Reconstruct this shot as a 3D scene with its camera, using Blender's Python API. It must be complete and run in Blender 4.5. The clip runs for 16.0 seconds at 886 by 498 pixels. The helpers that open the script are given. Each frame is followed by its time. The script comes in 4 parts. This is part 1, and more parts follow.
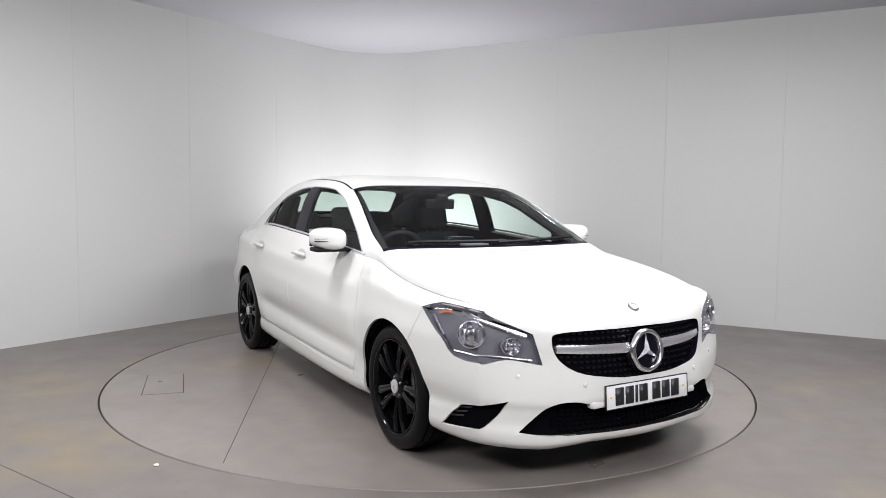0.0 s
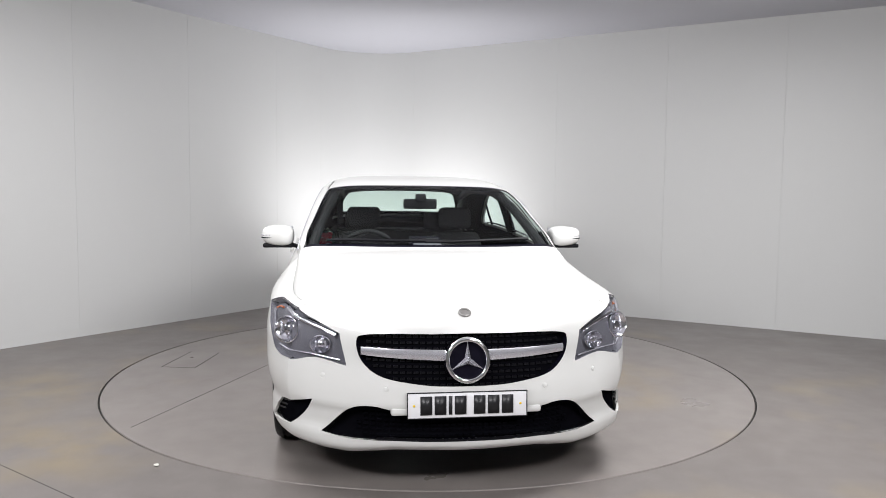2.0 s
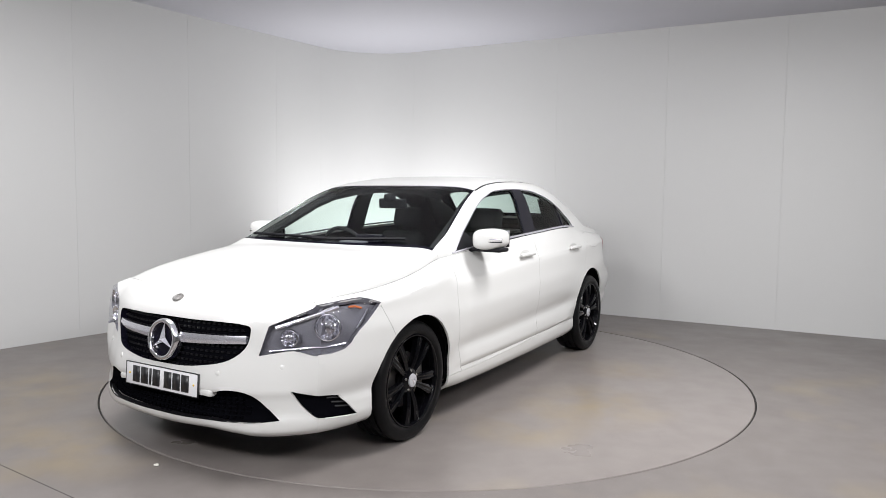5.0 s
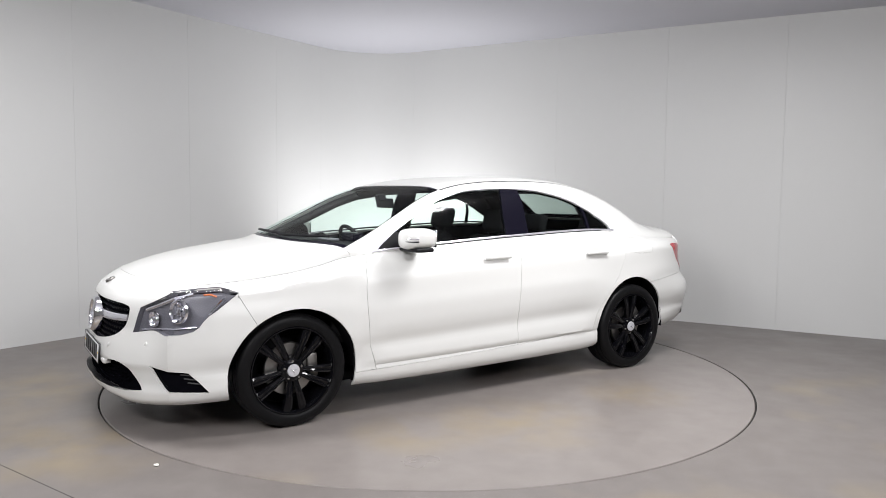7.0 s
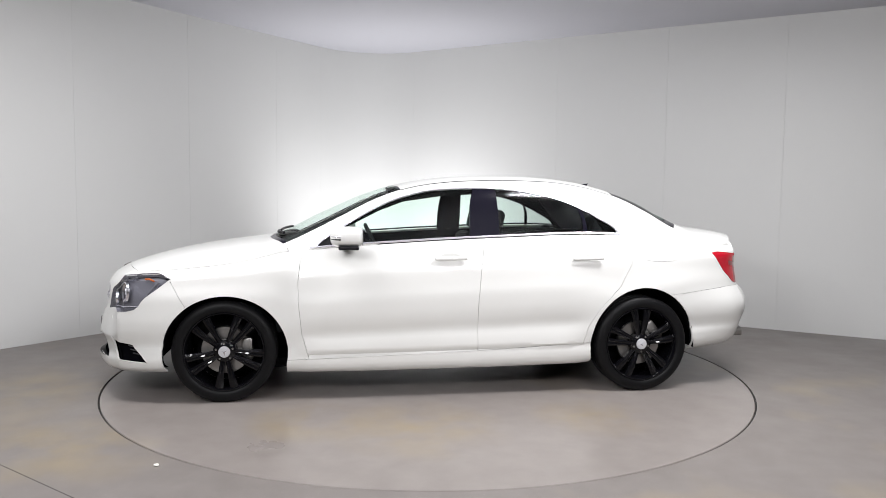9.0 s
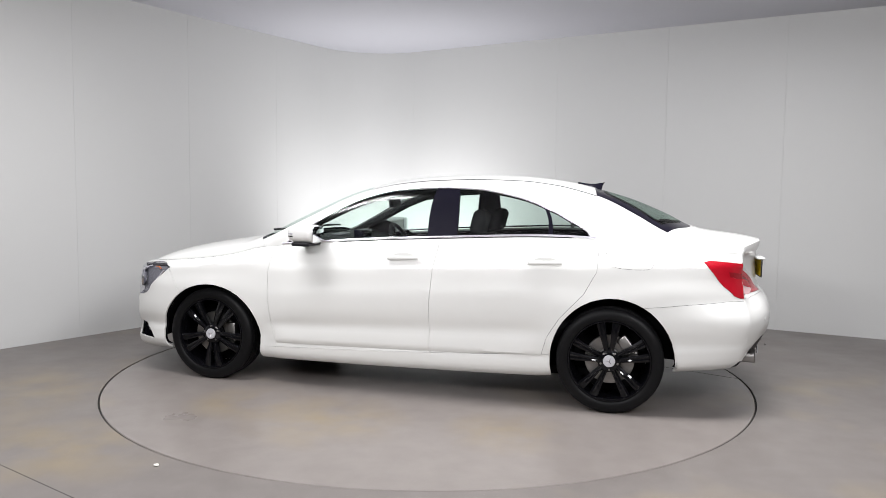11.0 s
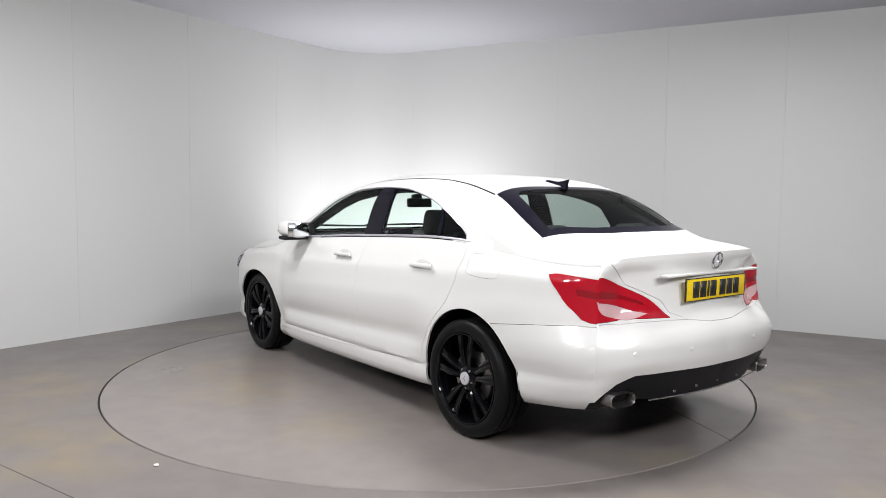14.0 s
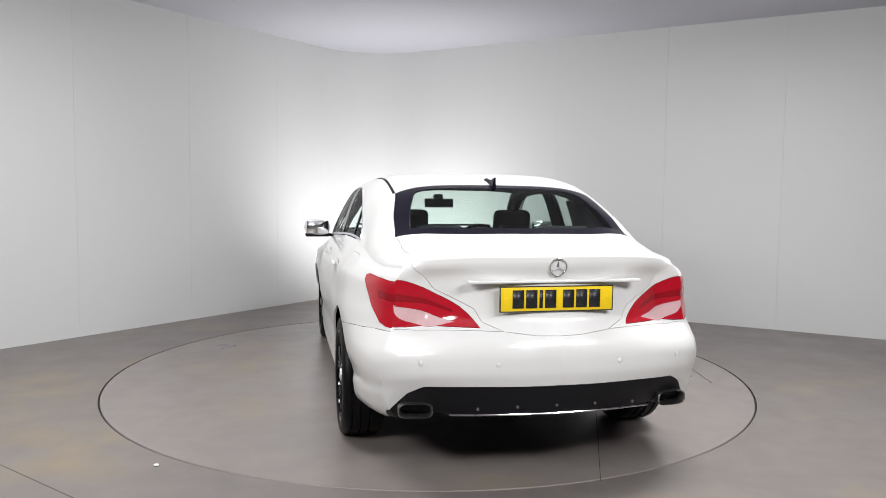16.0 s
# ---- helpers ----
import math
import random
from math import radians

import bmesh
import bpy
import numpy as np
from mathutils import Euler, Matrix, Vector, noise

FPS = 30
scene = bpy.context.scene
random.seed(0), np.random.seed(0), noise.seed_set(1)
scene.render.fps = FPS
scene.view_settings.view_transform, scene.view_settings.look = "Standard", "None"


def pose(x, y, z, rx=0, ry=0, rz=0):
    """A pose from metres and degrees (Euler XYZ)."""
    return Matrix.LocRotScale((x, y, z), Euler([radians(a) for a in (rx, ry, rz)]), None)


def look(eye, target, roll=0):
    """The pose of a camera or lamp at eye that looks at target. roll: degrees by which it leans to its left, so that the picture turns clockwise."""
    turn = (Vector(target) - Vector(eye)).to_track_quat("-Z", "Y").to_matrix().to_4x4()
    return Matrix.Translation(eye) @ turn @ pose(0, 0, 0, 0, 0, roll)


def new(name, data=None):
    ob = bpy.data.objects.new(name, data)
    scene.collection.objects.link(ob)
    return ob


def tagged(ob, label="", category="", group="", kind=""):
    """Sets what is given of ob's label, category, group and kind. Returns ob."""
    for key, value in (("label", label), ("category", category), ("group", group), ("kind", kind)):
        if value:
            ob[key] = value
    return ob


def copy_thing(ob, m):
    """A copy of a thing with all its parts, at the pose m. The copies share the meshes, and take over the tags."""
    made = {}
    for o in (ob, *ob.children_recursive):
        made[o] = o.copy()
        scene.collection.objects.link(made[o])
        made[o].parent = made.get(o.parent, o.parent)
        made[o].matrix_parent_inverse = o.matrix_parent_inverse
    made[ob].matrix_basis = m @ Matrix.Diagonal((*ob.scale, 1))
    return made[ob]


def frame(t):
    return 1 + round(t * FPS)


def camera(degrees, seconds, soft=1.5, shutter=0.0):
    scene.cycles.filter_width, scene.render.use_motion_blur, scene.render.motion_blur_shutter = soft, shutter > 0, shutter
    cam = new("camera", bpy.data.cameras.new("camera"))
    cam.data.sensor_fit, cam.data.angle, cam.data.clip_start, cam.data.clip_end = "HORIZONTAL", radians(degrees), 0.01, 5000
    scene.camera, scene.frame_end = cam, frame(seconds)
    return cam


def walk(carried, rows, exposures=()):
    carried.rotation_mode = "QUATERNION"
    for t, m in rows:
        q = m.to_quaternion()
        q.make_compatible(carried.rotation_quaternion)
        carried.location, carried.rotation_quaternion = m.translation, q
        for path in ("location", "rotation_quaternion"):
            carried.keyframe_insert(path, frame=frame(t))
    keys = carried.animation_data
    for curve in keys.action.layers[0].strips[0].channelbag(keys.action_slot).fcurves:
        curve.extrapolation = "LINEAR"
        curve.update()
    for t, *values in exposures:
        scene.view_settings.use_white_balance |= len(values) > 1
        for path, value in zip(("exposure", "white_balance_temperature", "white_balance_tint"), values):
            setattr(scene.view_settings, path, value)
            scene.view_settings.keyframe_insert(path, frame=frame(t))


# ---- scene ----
cam = camera(63.3, 16.0, soft=0.8)
EYE = (0.0, -5.297, 1.296)
walk(cam, [(t, Matrix.Translation(EYE) @ pose(0, 0, 0, 0, 0, -0.936) @ pose(0, 0, 0, 90 - 4.307, 0, 0) @ pose(0, 0, 0, 0, 0, 0.635)) for t in (0.0, 16.0)])

# ---- world and lamps ----
world = bpy.data.worlds.new("studio_world")
scene.world = world
world.use_nodes = True
world.node_tree.nodes["Background"].inputs[0].default_value = (0.05, 0.05, 0.055, 1)
world.node_tree.nodes["Background"].inputs[1].default_value = 0.2
scene.view_settings.exposure = 0.0


def area_lamp(name, eye, target, sx, sy, watts, colour=(1, 1, 1)):
    d = bpy.data.lights.new(name, "AREA")
    d.shape, d.size, d.size_y, d.energy, d.color = "RECTANGLE", sx, sy, watts, colour
    ob = new(name, d)
    ob.matrix_world = look(eye, target)
    return ob


COOL = (0.985, 0.98, 0.995)
for side, watts in ((-1, 43), (1, 42)):
    for along in (0, 1):
        area_lamp("softbox", (side * (1.5 + 0.9 * along), -4.7 + 0.5 * along, 2.45), (side * 0.3, 0.0, 0.55), 0.45, 0.45, watts, COOL)
for side, watts in ((-1, 74), (1, 112)):
    area_lamp("ceiling_panel", (side * 1.75, -1.25, 2.98), (side * 1.6, -1.24, 0), 0.5, 1.3, watts, COOL)
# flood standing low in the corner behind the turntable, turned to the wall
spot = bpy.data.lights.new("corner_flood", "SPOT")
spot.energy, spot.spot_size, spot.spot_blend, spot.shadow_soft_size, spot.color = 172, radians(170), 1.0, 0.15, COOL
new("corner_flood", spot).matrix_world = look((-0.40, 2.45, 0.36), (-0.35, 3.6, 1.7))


# ---- materials ----


def mat(name, colour, rough=0.5, metal=0.0, coat=0.0, vary=0.0, scale=20.0, bump=0.0, bump_scale=200.0, spec=0.5, tint=None):
    """Principled surface with two scales of variation in colour and a fine relief."""
    m = bpy.data.materials.new(name)
    m.use_nodes = True
    t = m.node_tree
    b = t.nodes["Principled BSDF"]
    b.inputs["Base Color"].default_value = (*colour, 1)
    b.inputs["Roughness"].default_value, b.inputs["Metallic"].default_value = rough, metal
    b.inputs["Coat Weight"].default_value, b.inputs["Specular IOR Level"].default_value = coat, spec
    b.inputs["Coat Roughness"].default_value = 0.04
    co = t.nodes.new("ShaderNodeTexCoord")
    if vary:
        a, c = t.nodes.new("ShaderNodeTexNoise"), t.nodes.new("ShaderNodeTexNoise")
        a.inputs["Scale"].default_value, c.inputs["Scale"].default_value = scale, scale * 0.11
        a.inputs["Detail"].default_value = c.inputs["Detail"].default_value = 5
        add = t.nodes.new("ShaderNodeMath")
        add.operation = "ADD"
        mix = t.nodes.new("ShaderNodeMix")
        mix.data_type = "RGBA"
        low = tint or tuple(k * (1 - vary) for k in colour)
        mix.inputs["A"].default_value = (*low, 1)
        mix.inputs["B"].default_value = (*(min(1, k * (1 + vary * 0.6)) for k in colour), 1)
        half = t.nodes.new("ShaderNodeMath")
        half.operation = "MULTIPLY"
        half.inputs[1].default_value = 0.5
        for n in (a, c):
            t.links.new(co.outputs["Object"], n.inputs["Vector"])
        t.links.new(a.outputs["Fac"], add.inputs[0])
        t.links.new(c.outputs["Fac"], add.inputs[1])
        t.links.new(add.outputs[0], half.inputs[0])
        t.links.new(half.outputs[0], mix.inputs["Factor"])
        t.links.new(mix.outputs["Result"], b.inputs["Base Color"])
    if bump:
        n, k = t.nodes.new("ShaderNodeTexNoise"), t.nodes.new("ShaderNodeBump")
        n.inputs["Scale"].default_value = bump_scale
        k.inputs["Strength"].default_value, k.inputs["Distance"].default_value = bump, 0.002
        t.links.new(co.outputs["Object"], n.inputs["Vector"])
        t.links.new(n.outputs["Fac"], k.inputs["Height"])
        t.links.new(k.outputs["Normal"], b.inputs["Normal"])
    return m


def clear_mat(name, tint, ior=0.04, rough=0.0):
    """A thin pane: light passes straight and is tinted, with gloss that grows towards grazing views."""
    m = bpy.data.materials.new(name)
    m.use_nodes = True
    t = m.node_tree
    t.nodes.remove(t.nodes["Principled BSDF"])
    tr, gl, fr, mx = (t.nodes.new("ShaderNode" + k) for k in ("BsdfTransparent", "BsdfGlossy", "LayerWeight", "MixShader"))
    tr.inputs["Color"].default_value = (*tint, 1)
    gl.inputs["Roughness"].default_value = rough
    fr.inputs["Blend"].default_value = 0.12
    lift, keep = t.nodes.new("ShaderNodeMath"), t.nodes.new("ShaderNodeMath")
    lift.operation, keep.operation = "POWER", "MULTIPLY_ADD"
    lift.inputs[1].default_value = 1.6
    keep.inputs[1].default_value, keep.inputs[2].default_value = 0.4, ior
    t.links.new(fr.outputs["Facing"], lift.inputs[0])
    t.links.new(lift.outputs[0], keep.inputs[0])
    t.links.new(keep.outputs[0], mx.inputs[0])
    t.links.new(tr.outputs[0], mx.inputs[1])
    t.links.new(gl.outputs[0], mx.inputs[2])
    t.links.new(mx.outputs[0], t.nodes["Material Output"].inputs["Surface"])
    return m


PAINT = mat("white_car_paint", (0.665, 0.665, 0.648), 0.28, coat=0.6, vary=0.012, scale=60)
LINER = mat("black_underbody", (0.006, 0.006, 0.007), 0.8, spec=0.05, vary=0.2)
BLACK = mat("black_plastic", (0.007, 0.007, 0.009), 0.5, spec=0.2, vary=0.2, scale=90, bump=0.2, bump_scale=900)
GLOSS = mat("gloss_black_trim", (0.006, 0.0055, 0.011), 0.2, spec=0.14)
SLATM = mat("dark_grey_slats", (0.035, 0.035, 0.038), 0.45)
MESHM = mat("black_grille_mesh", (0.0035, 0.0035, 0.005), 0.8, spec=0.0, vary=0.2)
STUDM = mat("gloss_black_studs", (0.006, 0.006, 0.008), 0.4, spec=0.15)
RIMM = mat("gloss_black_rim", (0.003, 0.003, 0.004), 0.07, spec=0.18, coat=0.12)
RUBBER = mat("tyre_rubber", (0.006, 0.006, 0.0066), 0.40, spec=0.12, vary=0.25, scale=70, bump=0.25, bump_scale=500)
CHROME = mat("chrome", (0.82, 0.82, 0.85), 0.10, metal=1.0)
SATIN = mat("satin_chrome", (0.74, 0.74, 0.80), 0.24, metal=0.75)
STEEL = mat("brake_steel", (0.30, 0.29, 0.28), 0.4, metal=1.0, vary=0.15, scale=80)
GLASS = clear_mat("tinted_window_glass", (0.84, 0.925, 0.89), 0.03, 0.09)
SCREEN = clear_mat("windscreen_glass", (0.86, 0.93, 0.90), 0.04, 0.12)
REARGLASS = clear_mat("privacy_rear_glass", (0.62, 0.71, 0.67), 0.04, 0.10)
LENS = clear_mat("clear_lamp_lens", (0.95, 0.95, 0.97), 0.015)
MIRROR = mat("mirror_glass", (0.85, 0.87, 0.88), 0.02, metal=1.0)
LAMPGREY = mat("headlamp_housing_grey", (0.14, 0.14, 0.16), 0.35)
HUBM = mat("silver_paint", (0.55, 0.55, 0.58), 0.3, metal=0.3)
REFLECT = mat("lamp_reflector", (0.80, 0.80, 0.84), 0.12, metal=1.0)
AMBER = mat("amber_reflector", (0.50, 0.13, 0.04), 0.2, coat=0.5)
RED = mat("red_lamp_lens", (0.40, 0.005, 0.016), 0.10, coat=0.7, vary=0.15, scale=45)
REDDARK = mat("deep_red_lamp_band", (0.24, 0.004, 0.010), 0.08, coat=1.0)
REVERSE = mat("clear_reversing_lens", (0.62, 0.40, 0.41), 0.12, coat=1.0, vary=0.25, scale=60)
CLOTH = mat("dark_seat_fabric", (0.014, 0.0145, 0.016), 0.85, spec=0.2, vary=0.25, scale=60, bump=0.3, bump_scale=700)
DASH = mat("dashboard_plastic", (0.011, 0.0115, 0.013), 0.6, spec=0.25, vary=0.2, bump=0.2, bump_scale=800)
WHITEPL = mat("white_plate", (0.78, 0.78, 0.80), 0.35)
YELLOWPL = mat("yellow_plate", (0.80, 0.56, 0.01), 0.35)
PLATEINK = mat("plate_black", (0.012, 0.012, 0.014), 0.4)
WALLM = mat("white_wall_panel", (0.57, 0.572, 0.565), 0.5, vary=0.02, scale=8, bump=0.03, bump_scale=60)
CEILM = mat("ceiling_paint", (0.61, 0.61, 0.66), 0.7, vary=0.03, scale=4)
DARKGAP = mat("dark_gap", (0.02, 0.018, 0.016), 0.9)
CHIP = mat("pale_chip", (0.7, 0.68, 0.62), 0.6)


def floor_mat(name, wet, tone=1.0, stains=()):
    """Grey-brown painted floor with dusty yellow scuffs and a worn sheen."""
    m = bpy.data.materials.new(name)
    m.use_nodes = True
    t = m.node_tree
    b = t.nodes["Principled BSDF"]
    co = t.nodes.new("ShaderNodeTexCoord")

    def noise_at(scale, detail, lo, hi):
        n, r = t.nodes.new("ShaderNodeTexNoise"), t.nodes.new("ShaderNodeMapRange")
        n.inputs["Scale"].default_value, n.inputs["Detail"].default_value = scale, detail
        r.inputs["From Min"].default_value, r.inputs["From Max"].default_value = lo, hi
        t.links.new(co.outputs["Object"], n.inputs["Vector"])
        t.links.new(n.outputs["Fac"], r.inputs["Value"])
        return r.outputs["Result"]

    def blend(fac, a, c):
        x = t.nodes.new("ShaderNodeMix")
        x.data_type = "RGBA"
        t.links.new(fac, x.inputs["Factor"])
        for key, v in (("A", a), ("B", c)):
            if isinstance(v, tuple):
                x.inputs[key].default_value = (*v, 1)
            else:
                t.links.new(v, x.inputs[key])
        return x.outputs["Result"]

    base = blend(noise_at(7, 6, 0.3, 0.7), tuple(k * tone for k in (0.192, 0.171, 0.160)), tuple(k * tone for k in (0.222, 0.199, 0.186)))
    dusty = blend(noise_at(1.1, 3, 0.58, 0.88), base, (0.255, 0.210, 0.140))
    for x, y, wide, strength in stains:
        near, fall, keep = t.nodes.new("ShaderNodeVectorMath"), t.nodes.new("ShaderNodeMapRange"), t.nodes.new("ShaderNodeMath")
        near.operation, keep.operation = "DISTANCE", "MULTIPLY"
        near.inputs[1].default_value = (x, y, 0)
        fall.inputs["From Min"].default_value, fall.inputs["From Max"].default_value = wide, wide * 0.1
        fall.inputs["To Max"].default_value = strength
        t.links.new(co.outputs["Object"], near.inputs[0])
        t.links.new(near.outputs["Value"], fall.inputs["Value"])
        t.links.new(fall.outputs["Result"], keep.inputs[0])
        t.links.new(noise_at(3.2, 4, 0.36, 0.66), keep.inputs[1])
        dusty = blend(keep.outputs[0], dusty, (0.27, 0.205, 0.105))
    grit = blend(noise_at(160, 2, 0.66, 0.80), dusty, (0.30, 0.285, 0.27))
    t.links.new(grit, b.inputs["Base Color"])
    rough = t.nodes.new("ShaderNodeMapRange")
    rough.inputs["To Min"].default_value, rough.inputs["To Max"].default_value = wet, wet + 0.1
    t.links.new(noise_at(2.3, 5, 0.3, 0.7), rough.inputs["Value"])
    t.links.new(rough.outputs["Result"], b.inputs["Roughness"])
    k = t.nodes.new("ShaderNodeBump")
    k.inputs["Strength"].default_value, k.inputs["Distance"].default_value = 0.12, 0.002
    t.links.new(noise_at(120, 3, 0, 1), k.inputs["Height"])
    t.links.new(k.outputs["Normal"], b.inputs["Normal"])
    return m


FLOORM = floor_mat("floor_paint", 0.34, 0.78, ((-2.6, -0.6, 0.75, 0.55), (-1.8, -1.75, 0.6, 0.6), (-2.3, -1.5, 0.5, 0.4)))
DISCM = floor_mat("turntable_paint", 0.27, 1.0, ((0.24, 1.35, 0.55, 0.7), (0.86, 1.17, 0.4, 0.7), (-0.81, 1.27, 0.4, 0.7), (-0.9, -1.2, 0.5, 0.6)))

# ---- mesh helpers ----


def mesh_of(bm, name, material, smooth=True, sharp=None):
    me = bpy.data.meshes.new(name)
    bm.normal_update()
    if sharp:
        for e in bm.edges:
            if len(e.link_faces) == 2 and e.calc_face_angle(0) > radians(sharp):
                e.smooth = False
    bm.to_mesh(me)
    bm.free()
    me.materials.append(material)
    for p in me.polygons:
        p.use_smooth = smooth
    return me


def thing(name, bm, material, label, category, kind="", group="", smooth=True, sharp=35):
    return tagged(new(name, mesh_of(bm, name, material, smooth, sharp)), label, category, group, kind)


def part(name, bm, material, parent, label="", smooth=True, sharp=35, m=None):
    ob = new(name, mesh_of(bm, name, material, smooth, sharp))
    ob.parent = parent
    if m is not None:
        ob.matrix_local = m
    if label:
        ob["label"] = label
    return ob


def box(bm, x0, x1, y0, y1, z0, z1, bevel=0.0, seg=2, m=None):
    r = bmesh.ops.create_cube(bm, size=1)
    vs = r["verts"]
    for v in vs:
        v.co = Vector(((x0 + x1) / 2 + v.co.x * (x1 - x0), (y0 + y1) / 2 + v.co.y * (y1 - y0), (z0 + z1) / 2 + v.co.z * (z1 - z0)))
    if bevel:
        es = list({e for v in vs for e in v.link_edges})
        out = bmesh.ops.bevel(bm, geom=es, offset=bevel, segments=seg, profile=0.5, affect="EDGES")
        vs = list({v for v in vs if v.is_valid} | set(out["verts"]))
    if m is not None:
        bmesh.ops.transform(bm, matrix=m, verts=vs)
    return bm


def lathe(bm, profile, n=48, axis="y", m=None):
    """Turns (radius, along) pairs about an axis through the origin."""
    rings = []
    for r, a in profile:
        ring = []
        for i in range(n):
            t = 2 * math.pi * i / n
            c, s = r * math.cos(t), r * math.sin(t)
            p = {"y": (c, a, s), "z": (c, s, a), "x": (a, c, s)}[axis]
            ring.append(bm.verts.new(p))
        rings.append(ring)
    for A, B in zip(rings, rings[1:]):
        for i in range(n):
            bm.faces.new((A[i], A[(i + 1) % n], B[(i + 1) % n], B[i]))
    if m is not None:
        bmesh.ops.transform(bm, matrix=m, verts=[v for g in rings for v in g])
    bmesh.ops.recalc_face_normals(bm, faces=bm.faces[:])
    return bm


def tube(bm, pts, r, n=8, closed=False, flat=1.0):
    """A bar of round section along points."""
    pts = [Vector(p) for p in pts]
    rings = []
    for i, p in enumerate(pts):
        a = pts[i - 1] if (i or closed) else p
        b = pts[(i + 1) % len(pts)] if (i < len(pts) - 1 or closed) else p
        d = (b - a).normalized()
        side = d.cross(Vector((0, 0, 1)))
        side = side.normalized() if side.length > 1e-3 else Vector((0, 1, 0))
        up = side.cross(d)
        rings.append([bm.verts.new(p + side * (r * math.cos(2 * math.pi * k / n)) + up * (r * flat * math.sin(2 * math.pi * k / n))) for k in range(n)])
    for A, B in zip(rings, rings[1:] + ([rings[0]] if closed else [])):
        for k in range(n):
            bm.faces.new((A[k], A[(k + 1) % n], B[(k + 1) % n], B[k]))
    if not closed:
        bm.faces.new(rings[0])
        bm.faces.new(rings[-1])
    bmesh.ops.recalc_face_normals(bm, faces=bm.faces[:])
    return bm


def prism(bm, outline, depth, m=None, bevel=0.0):
    """Outline (x, y) extruded along z, centred."""
    vs = [bm.verts.new((x, y, -depth / 2)) for x, y in outline]
    f = bm.faces.new(vs)
    out = bmesh.ops.extrude_face_region(bm, geom=[f])
    top = [g for g in out["geom"] if isinstance(g, bmesh.types.BMVert)]
    bmesh.ops.translate(bm, vec=(0, 0, depth), verts=top)
    allv = vs + top
    if bevel:
        es = list({e for v in allv for e in v.link_edges})
        o = bmesh.ops.bevel(bm, geom=es, offset=bevel, segments=2, profile=0.5, affect="EDGES")
        allv = list({v for v in allv if v.is_valid} | set(o["verts"]))
    if m is not None:
        bmesh.ops.transform(bm, matrix=m, verts=allv)
    bmesh.ops.recalc_face_normals(bm, faces=bm.faces[:])
    return bm


# ---- the studio ----
DISC_R, CEIL = 2.233, 3.05
CORNER = Vector((-0.907, 4.129))
ALONG_W, ALONG_E = Vector((-0.5869, -0.8097)), Vector((0.8706, -0.4920))
BEND_R = 0.86


def corner_line():
    """The rounded corner between the two walls, from the western to the eastern tangent point."""
    turn = math.acos(max(-1, min(1, -ALONG_W.dot(ALONG_E))))
    cut = BEND_R * math.tan(turn / 2)
    a, b = CORNER + ALONG_W * cut, CORNER + ALONG_E * cut
    inward = Vector((-ALONG_W.y, ALONG_W.x))
    if inward.dot(ALONG_E) < 0:
        inward = -inward
    mid = a + inward * BEND_R
    a0 = math.atan2(a.y - mid.y, a.x - mid.x)
    a1 = math.atan2(b.y - mid.y, b.x - mid.x)
    if a1 > a0:
        a0 += 2 * math.pi
    return cut, [mid + Vector((math.cos(a0 + (a1 - a0) * i / 24), math.sin(a0 + (a1 - a0) * i / 24))) * BEND_R for i in range(25)]


def slab(line, z0, z1, thick):
    """A standing slab along a plan line; its front face is on the line, its back is thick behind."""
    bm = bmesh.new()
    n = len(line)
    rows = []
    for i, p in enumerate(line):
        d = (line[min(i + 1, n - 1)] - line[max(i - 1, 0)]).normalized()
        out = Vector((-d.y, d.x))
        if out.dot(p) < 0:
            out = -out
        q = p + out * thick
        rows.append([bm.verts.new((*p, z0)), bm.verts.new((*p, z1)), bm.verts.new((*q, z1)), bm.verts.new((*q, z0))])
    for A, B in zip(rows, rows[1:]):
        for k in range(4):
            bm.faces.new((A[k], A[(k + 1) % 4], B[(k + 1) % 4], B[k]))
    bm.faces.new(rows[0])
    bm.faces.new(rows[-1])
    bmesh.ops.recalc_face_normals(bm, faces=bm.faces[:])
    return bm


